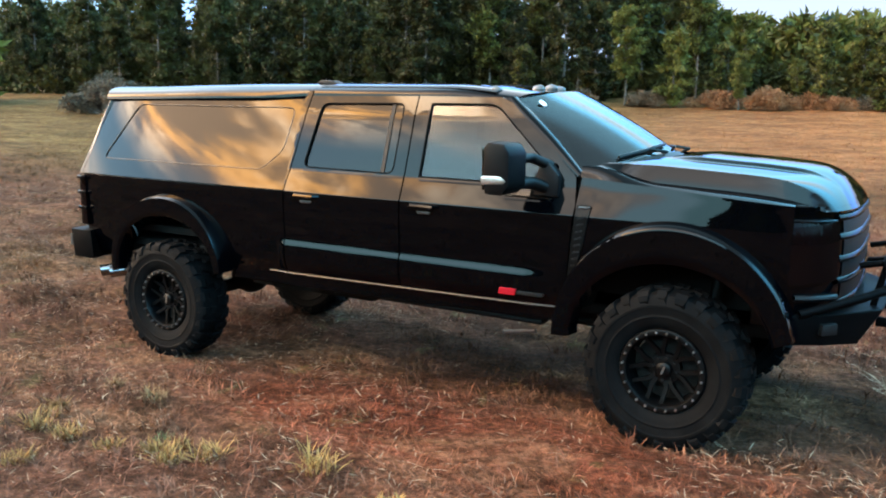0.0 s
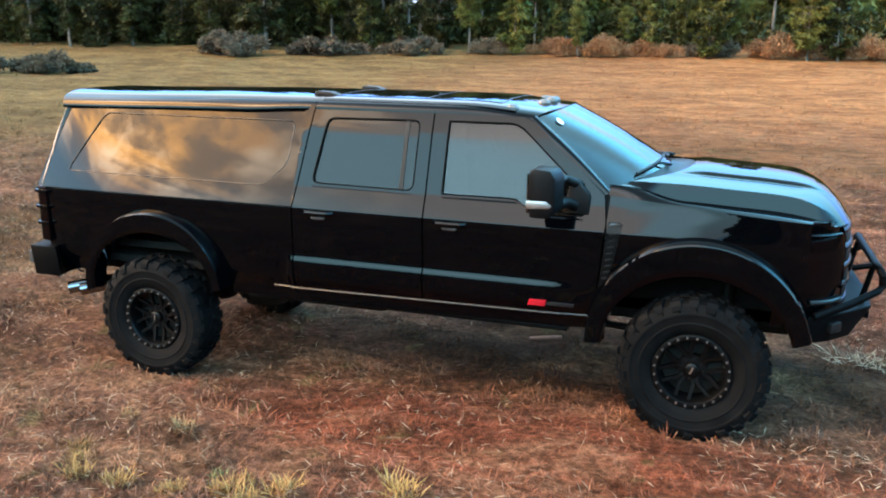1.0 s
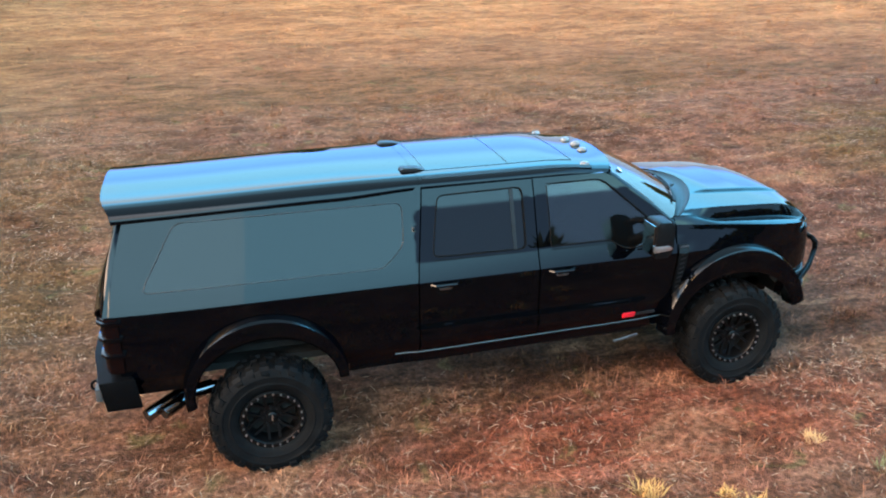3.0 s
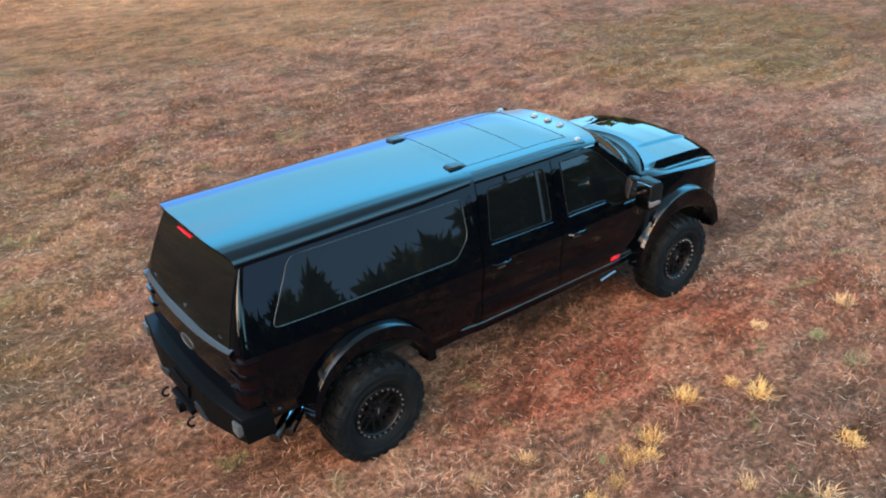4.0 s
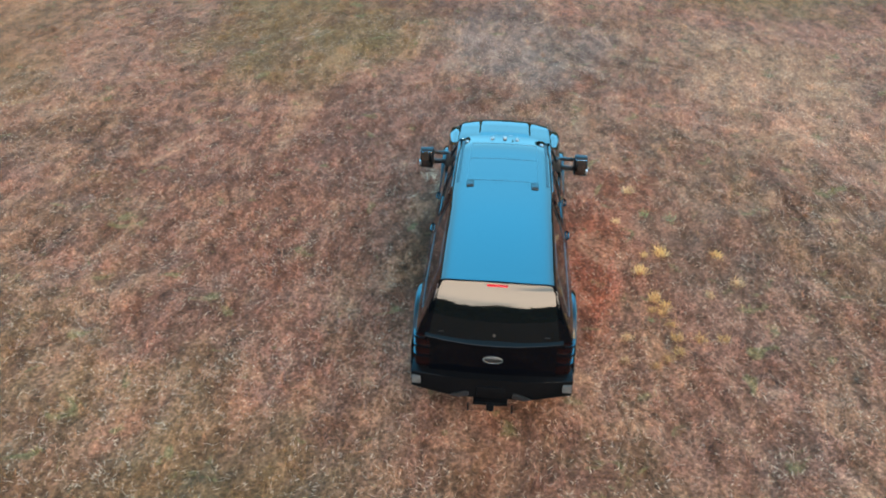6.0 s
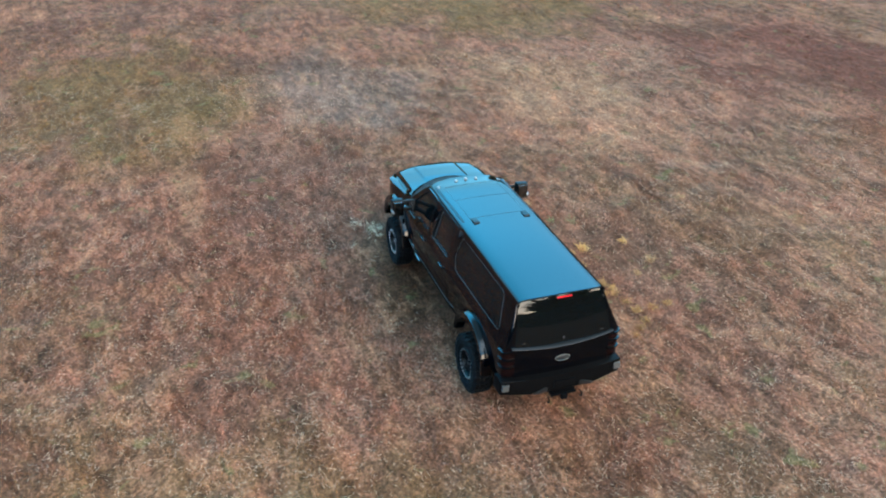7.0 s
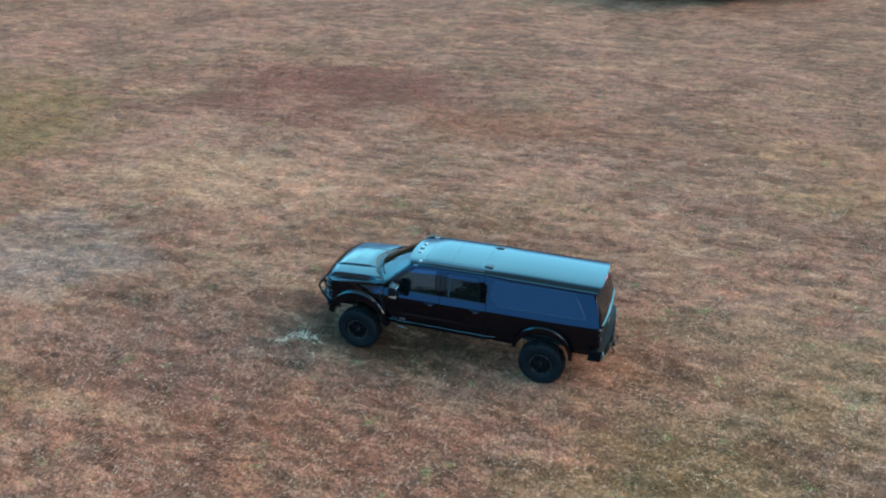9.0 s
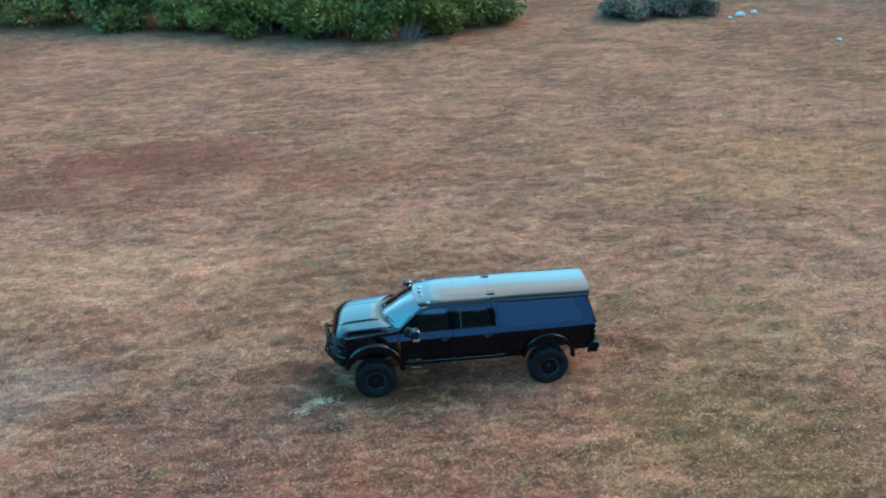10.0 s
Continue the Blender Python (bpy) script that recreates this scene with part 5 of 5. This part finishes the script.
part("hitch", bm, STEEL, truck, "black tow hitch receiver")
for y in (-0.28, 0.28):
    bm = bmesh.new()
    pts = [(-3.64 - 0.045 * math.sin(a), y, 0.56 - 0.045 * math.cos(a)) for a in np.linspace(-0.4, 3.6, 10)]
    pipe(bm, pts, 0.012, 7)
    part("shackle", bm, STEEL, truck)
bm = bmesh.new()
box(bm, -3.61, -3.585, -0.18, 0.18, 0.735, 0.865, 0.004)
part("blank_plate", bm, STEEL, truck, "dark blank plate")


for x in (-3.10, -2.97):
    bm = bmesh.new()
    pipe(bm, [(x + 0.45, -0.70, 0.64), (x + 0.17, -0.74, 0.62), (x + 0.05, -0.84, 0.60), (x - 0.09, -0.95, 0.575)], 0.055, 16)
    part("exhaust_tip", bm, DARKCHROME, truck, "polished exhaust tip")


# handles, mirrors, badge
def handle_at(x):
    def make():
        bm = bmesh.new()
        z = 1.465
        y = -half_width(x, z)
        pts = [(x - 0.115, y + 0.004, z), (x - 0.09, y - 0.032, z + 0.002), (x + 0.09, y - 0.032, z + 0.002), (x + 0.115, y + 0.004, z)]
        pipe(bm, pts, 0.017, 8)
        bmesh.ops.scale(bm, vec=(1, 1, 1.0), verts=bm.verts[:])
        return bm
    return make


def cup_at(x):
    def make():
        bm = bmesh.new()
        y = -half_width(x, 1.43)
        prism(bm, [(x - 0.06, 1.43), (x - 0.045, 1.412), (x + 0.045, 1.412), (x + 0.06, 1.43)], "y", y - 0.010, y + 0.01, 0.003)
        return bm
    return make


for x in (-0.66, 0.41):
    both_sides("door_handle", handle_at(x), PAINT, "black door handle")
    both_sides("handle_recess", cup_at(x), DULL, "bright handle recess")


def mirror_head():
    bm = bmesh.new()
    prism(bm, [(1.085, 1.630), (1.23, 1.630), (1.285, 1.69), (1.285, 1.90), (1.245, 1.955), (1.11, 1.965), (1.075, 1.93)], "y", -1.405, -1.185, 0.03)
    for v in bm.verts:
        v.co.x -= 0.12 * (-v.co.y - 1.185) * smooth01(v.co.x, 1.1, 1.3)
    return bm


both_sides("mirror_housing", mirror_head, HOUSING, "tall black tow mirror housing")


def mirror_glass():
    bm = bmesh.new()
    box(bm, 1.064, 1.078, -1.385, -1.205, 1.66, 1.93, 0.004)
    return bm


both_sides("mirror_glass", mirror_glass, DARKCHROME, "mirror glass")


def mirror_arms():
    bm = bmesh.new()
    pipe(bm, [(1.22, -1.18, 1.70), (1.26, -1.05, 1.69), (1.32, -0.965, 1.66)], 0.042, 10)
    pipe(bm, [(1.22, -1.18, 1.86), (1.26, -1.05, 1.85), (1.34, -0.93, 1.80)], 0.034, 10)
    prism(bm, [(1.24, 1.60), (1.42, 1.60), (1.42, 1.74), (1.33, 1.84), (1.28, 1.82)], "y", -0.985, -0.90, 0.015)
    return bm


both_sides("mirror_arm", mirror_arms, TRIM, "twin black mirror arms")


def mirror_lamp():
    bm = bmesh.new()
    prism(bm, [(1.07, 1.695), (1.225, 1.705), (1.24, 1.725), (1.20, 1.752), (1.07, 1.748)], "y", -1.412, -1.38, 0.006)
    return bm


both_sides("mirror_lamp", mirror_lamp, ALLOY, "bright mirror indicator strip")


def badge(x0, x1, z0, z1, out=0.012):
    def make():
        bm = bmesh.new()
        y = -half_width((x0 + x1) / 2, (z0 + z1) / 2)
        prism(bm, [(x0, z0), (x1, z0), (x1 + 0.012, z1), (x0 + 0.012, z1)], "y", y - out, y + 0.006, 0.002)
        return bm
    return make


for ob, m in zip(both_sides("badge", badge(1.02, 1.145, 0.915, 0.960), RED), (RED, DULL)):
    ob.data.materials[0] = m
    tagged(ob, "red door badge" if m is RED else "dull grey door badge")
both_sides("badge_bar", badge(1.15, 1.345, 0.925, 0.948), SATIN, "grey door badge bar")
both_sides("vent_badge", badge(1.565, 1.645, 1.540, 1.556, 0.020), DULL, "small pale fender badge")


# cabin
bm = bmesh.new()
box(bm, -3.20, 1.35, -0.86, 0.86, 0.86, 0.92)
part("cabin_floor", bm, UNDER, truck)
bm = bmesh.new()
prism(bm, [(1.52, 1.40), (1.20, 1.40), (1.12, 1.52), (1.16, 1.63), (1.32, 1.70), (1.70, 1.76), (1.78, 1.70), (1.60, 1.40)], "y", -0.84, 0.84, 0.02)
part("dashboard", bm, SEAT, truck, "dark dashboard")
bm = bmesh.new()
ring = [(0.19 * math.cos(a), 0.19 * math.sin(a), 0) for a in np.linspace(0, 2 * math.pi, 25)]
pipe(bm, ring, 0.016, 8)
for a in (0.3, math.pi - 0.3, -math.pi / 2):
    pipe(bm, [(0.03 * math.cos(a), 0.03 * math.sin(a), -0.02), (0.185 * math.cos(a), 0.185 * math.sin(a), 0)], 0.016, 6)
bmesh.ops.create_cone(bm, cap_ends=True, segments=16, radius1=0.06, radius2=0.05, depth=0.04)
o = part("steering_wheel", bm, SEAT, truck, "dark steering wheel")
o.matrix_basis = pose(1.02, 0.40, 1.56, 0, -65, 0)


def seat(x, y, wide):
    bm = bmesh.new()
    box(bm, x - 0.25, x + 0.28, y - wide, y + wide, 1.12, 1.27, 0.05)
    prism(bm, [(x - 0.26, 1.20), (x - 0.12, 1.20), (x - 0.22, 1.86), (x - 0.33, 1.86)], "y", y - wide, y + wide, 0.04)
    box(bm, x - 0.36, x - 0.26, y - 0.14, y + 0.14, 1.88, 2.06, 0.04)
    part("seat", bm, SEAT, truck, "dark leather seat")


seat(0.48, -0.42, 0.26)
seat(0.48, 0.42, 0.26)
seat(-0.42, 0.0, 0.70)
bm = bmesh.new()
box(bm, 0.2, 1.15, -0.13, 0.13, 1.10, 1.36, 0.03)
part("centre_console", bm, SEAT, truck)
bm = bmesh.new()
prism(bm, [(-0.92, 0.90), (0.92, 0.90), (0.92, 1.50), (0.68, 2.20), (-0.68, 2.20), (-0.92, 1.50)], "x", -0.92, -0.88)
part("cabin_back_wall", bm, SEAT, truck)
bm = bmesh.new()
box(bm, -3.30, -0.95, -0.86, 0.86, 1.0, 1.06)
part("bed_floor", bm, UNDER, truck)

# underside
for y in (-0.42, 0.42):
    bm = bmesh.new()
    box(bm, -3.25, 2.95, y - 0.05, y + 0.05, 0.72, 0.90, 0.01)
    part("frame_rail", bm, UNDER, truck)
for x in (-AXLE, AXLE):
    bm = bmesh.new()
    low, high_end = HUBS[(1 if x > 0 else -1, 1)], HUBS[(1 if x > 0 else -1, -1)]
    pipe(bm, [(x, -0.80, high_end), (x, 0.80, low)], 0.065, 12)
    bmesh.ops.create_uvsphere(bm, u_segments=16, v_segments=10, radius=0.19, matrix=Matrix.Translation((x, 0.12 if x > 0 else 0.0, HUB_Z)))
    part("axle", bm, UNDER, truck)
    for y in (-0.62, 0.62):
        bm = bmesh.new()
        pipe(bm, [(x + 0.16, y, HUB_Z + 0.02), (x + 0.20, y * 0.93, 1.16)], 0.040, 10)
        part("damper", bm, TRIM, truck)
        bm = bmesh.new()
        pipe(bm, [(x + 0.186, y * 0.955, 0.92), (x + 0.196, y * 0.938, 1.10)], 0.022, 10)
        part("damper_rod", bm, CHROME, truck)
bm = bmesh.new()
pipe(bm, [(-AXLE, 0, HUB_Z), (0.2, 0, 0.66)], 0.05, 10)
part("drive_shaft", bm, UNDER, truck)
bm = bmesh.new()
box(bm, 0.2, 1.5, -0.32, 0.32, 0.60, 0.95, 0.06)
part("gearbox", bm, UNDER, truck)
bm = bmesh.new()
box(bm, -1.5, -0.2, -0.75, -0.2, 0.62, 0.86, 0.05)
part("fuel_tank", bm, UNDER, truck)


def side_step():
    bm = bmesh.new()
    box(bm, -0.75, 1.30, -0.90, -0.75, 0.700, 0.735, 0.012)
    for x in (-0.5, 1.15):
        pipe(bm, [(x, -0.84, 0.71), (x + 0.12, -0.55, 0.78)], 0.018, 7)
    return bm


both_sides("side_step", side_step, RIMBLACK, "folded black side step")
both_sides("step_hinge", lambda: pipe(bmesh.new(), [(1.02, -0.90, 0.615), (1.26, -0.90, 0.655)], 0.014, 7), DULL)
for s in (-1, 1):
    bm = bmesh.new()
    pipe(bm, [(AXLE + 0.1, s * 0.5, 0.62), (0.9, s * 0.38, 0.66)], 0.03, 8)
    part("radius_arm", bm, UNDER, truck)


# wheels
def tyre_mesh():
    """A mud tyre: a bulged carcass with two rows of shoulder lugs and two of centre blocks."""
    prof = [(0.255, 0.105), (0.285, 0.135), (0.33, 0.152), (0.345, 0.156), (0.350, 0.160), (0.358, 0.159), (0.362, 0.157), (0.405, 0.163), (0.410, 0.167), (0.425, 0.167), (0.430, 0.164), (0.468, 0.156), (0.486, 0.142), (0.494, 0.12), (0.497, 0.06), (0.497, 0.0)]
    bm = turned(prof + [(rr, -yy) for rr, yy in reversed(prof[:-1])], 96)
    count = 26

    carcass = list(bm.verts)

    def root(a, y, rad):
        """The carcass vertex nearest to a place, on which a lug is rooted."""
        at = Vector((rad * math.cos(a), y, rad * math.sin(a)))
        return min(carcass, key=lambda v: (v.co - at).length_squared)

    def lug(corners, r0, r1):
        """A block on the tread from (angle, y, drop) corners, r0 to r1 high."""
        lo = [bm.verts.new((r0 * math.cos(a), y, r0 * math.sin(a))) for a, y, d in corners[1:]]
        lo.insert(0, root(*corners[0][:2], r0))
        hi = [bm.verts.new(((r1 - d) * math.cos(a), y * 0.985, (r1 - d) * math.sin(a))) for a, y, d in corners]
        bm.faces.new(hi)
        n = len(corners)
        for k in range(n):
            bm.faces.new((lo[k], lo[(k + 1) % n], hi[(k + 1) % n], hi[k]))
    for i in range(count):
        for s in (-1, 1):
            a = 2 * math.pi * (i + (0.5 if s > 0 else 0.0)) / count
            w = 0.075 if i % 2 else 0.062
            end = 0.158 if i % 2 else 0.150
            lug([(a - w, s * 0.088, 0), (a - w + 0.03, s * 0.138, 0.005), (a + w + 0.03, s * 0.138, 0.005), (a + w, s * 0.088, 0)], 0.485, 0.517)
            # the lug's shoulder, wrapped over onto the sidewall
            q = [(0.512, 0.138), (0.486, end + 0.006), (0.452, end + 0.012)] if i % 2 else [(0.512, 0.138), (0.490, end + 0.006), (0.466, end + 0.012)]
            wide = [(a - w + 0.03, a + w + 0.03), (a - w + 0.034, a + w + 0.026), (a - w + 0.045, a + w + 0.015)]
            rows = [[bm.verts.new((rr * math.cos(t), s * yy, rr * math.sin(t))) for t in ends] for (rr, yy), ends in zip(q, wide)]
            inner = [[bm.verts.new(((rr - 0.02) * math.cos(t), s * (yy - 0.02), (rr - 0.02) * math.sin(t))) for t in ends] for (rr, yy), ends in zip(q, wide)]
            gone, inner[2][0] = inner[2][0], root(wide[2][0], s * q[2][1], q[2][0] - 0.02)
            bm.verts.remove(gone)
            for k in range(2):
                bm.faces.new((rows[k][0], rows[k][1], rows[k + 1][1], rows[k + 1][0]))
                for e in (0, 1):
                    bm.faces.new((rows[k][e], rows[k + 1][e], inner[k + 1][e], inner[k][e]))
            bm.faces.new((rows[2][0], rows[2][1], inner[2][1], inner[2][0]))
            b = a + (0.06 if s > 0 else 0.02)
            lug([(b - 0.065, s * 0.012, 0), (b - 0.035, s * 0.078, 0), (b + 0.055, s * 0.078, 0), (b + 0.045, s * 0.012, 0)], 0.485, 0.519)
    return bm


def wheel():
    """One wheel about its own centre, its outer face towards -y."""
    hub = empty("wheel")
    part("tyre", tyre_mesh(), RUBBER, hub, "knobbly black mud tyre", angle=30)
    bm = turned([(0.30, 0.10), (0.28, 0.11), (0.235, 0.09), (0.212, 0.02), (0.215, -0.05), (0.226, -0.10)], 48)
    part("rim_barrel", bm, RIMBLACK, hub)
    part("brake_drum", turned([(0.0, -0.012), (0.17, -0.012), (0.205, -0.004), (0.205, 0.06), (0.0, 0.06)], 40), UNDER, hub)
    bm = turned([(0.222, -0.085), (0.225, -0.128), (0.232, -0.137), (0.256, -0.142), (0.265, -0.138), (0.272, -0.122)], 56)
    part("bead_ring", bm, RIMBLACK, hub)
    bolt = bmesh.new()
    bmesh.ops.create_cone(bolt, cap_ends=True, segments=6, radius1=0.0085, radius2=0.007, depth=0.016, matrix=pose(0, 0, 0, 90, 0, 0))
    bolt_me = bpy.data.meshes.new("bolt")
    bolt.to_mesh(bolt_me), bolt.free()
    bolt_me.materials.append(ALLOY)
    nut_me = bolt_me.copy()
    nut_me.materials[0] = SATIN
    for i in range(24):
        a = 2 * math.pi * i / 24
        b = new("bolt", bolt_me)
        b.parent, b.location = hub, (0.2475 * math.cos(a), -0.147, 0.2475 * math.sin(a))
    for i in range(6):
        # a spoke that forks near the hub into two flat legs
        bm = bmesh.new()
        a = 2 * math.pi * i / 6 + 0.12

        def at(rad, ang, y):
            return Vector((rad * math.cos(a + ang), y, rad * math.sin(a + ang)))
        for s in (-1, 1):
            legs = [(0.070, 0.16), (0.125, 0.15), (0.224, 0.32)]
            for (r0, g0), (r1, g1) in zip(legs, legs[1:]):
                wide0, wide1 = 0.013 / r0, 0.012 / r1
                y0, y1 = -0.058 - 0.18 * (r0 - 0.07), -0.058 - 0.18 * (r1 - 0.07)
                top = [at(r0, s * g0 - wide0, y0), at(r0, s * g0 + wide0, y0), at(r1, s * g1 + wide1, y1), at(r1, s * g1 - wide1, y1)]
                f = [bm.verts.new(v) for v in top]
                g = [bm.verts.new(v + Vector((0, 0.03, 0))) for v in top]
                bm.faces.new(f)
                for k in range(4):
                    bm.faces.new((f[k], f[(k + 1) % 4], g[(k + 1) % 4], g[k]))
        part("spoke", bm, RIMBLACK, hub)
    bm = turned([(0.0, -0.104), (0.034, -0.102), (0.046, -0.094), (0.050, -0.062), (0.098, -0.058), (0.104, -0.03)], 32)
    part("hub_cap", bm, RIMBLACK, hub)
    bm = bmesh.new()
    box(bm, -0.0055, 0.0055, -0.1075, -0.1035, -0.027, 0.027)
    part("cap_mark", bm, ALLOY, hub, "pale plain bar on the cap")
    for i in range(8):
        a = 2 * math.pi * i / 8 + 0.2
        b = new("lug_nut", nut_me)
        b.parent, b.location, b.scale = hub, (0.074 * math.cos(a), -0.066, 0.074 * math.sin(a)), (1.2, 1.2, 1.2)
    return hub


first = wheel()
tagged(first, "black off-road wheel with a bolted bead ring and six split spokes")
first.parent = truck
first.matrix_basis = pose(AXLE, -0.965, HUBS[(1, -1)], 0, 20, 0)
for f, l, roll in ((-1, -1, 5), (1, 1, -25), (-1, 1, 40)):
    copy_thing(first, pose(f * AXLE, l * 0.965, HUBS[(f, l)], 0, roll, 0) if l < 0 else pose(f * AXLE, l * 0.965, HUBS[(f, l)], 0, 0, 180) @ pose(0, 0, 0, 0, roll, 0))


# ---- small things in the field ----
def grass_tuft(x, y, h, mat, label, seed, count=70):
    g = np.random.default_rng(seed)
    r0 = h * 0.55 * g.random(count) ** 0.6
    a = g.uniform(0, 6.28, count)
    xs, ys = x + r0 * np.cos(a), y + r0 * np.sin(a)
    tuft = blades(g, xs, ys, h * 0.66, 0.007, (8, 66), mat, "grass_tuft")
    return tagged(tuft, label, "grass tuft", "grass tufts")


YELLOWS = [(0.60, -2.46, 0.20), (-0.13, -2.62, 0.17), (-0.80, -2.80, 0.16), (-0.50, -2.69, 0.13), (-1.82, -2.44, 0.15), (-1.50, -2.82, 0.17), (-1.16, -2.83, 0.17), (-1.14, -3.20, 0.18),
           (1.20, -2.60, 0.12), (1.25, -2.90, 0.20), (-0.42, -2.54, 0.13), (-0.32, -2.76, 0.15), (-1.66, -2.62, 0.14), (-1.09, -3.54, 0.17), (1.23, -3.86, 0.19)]
PALES = [(-1.24, -2.05, 0.15), (0.44, -4.08, 0.18), (3.55, -2.56, 0.17), (-1.78, -1.98, 0.13), (0.05, -3.55, 0.14), (2.3, -2.2, 0.13)]
for i, (x, y, h) in enumerate(YELLOWS + PALES):
    dull = i >= len(YELLOWS)
    grass_tuft(x, y, h, PALE_TUFT if dull else YELLOW_TUFT, "small pale straw tuft of dry grass" if dull else "small yellow tuft of dry grass", 300 + i, 150)
for i, (x, y, rx, ry, count) in enumerate([(3.6, 1.15, 0.36, 0.16, 110), (4.1, 1.45, 0.36, 0.14, 60)]):
    g = np.random.default_rng(600 + i)
    rr, a = g.random(count) ** 0.6, g.uniform(0, 6.28, count)
    heap = blades(g, x + rx * rr * np.cos(a), y + ry * rr * np.sin(a), 0.16, 0.010, (45, 88), CHAFF, "straw_heap", 0.03)
    tagged(heap, "loose heap of pale cut straw on the field", "straw", kind="stuff")
for i, (x, y, h) in enumerate([(2.58, -2.75, 0.17), (2.47, -3.23, 0.20), (-0.66, -2.50, 0.10)]):
    grass_tuft(x, y, h, GREEN_WEED, "green weed among the stubble", 400 + i, 60)
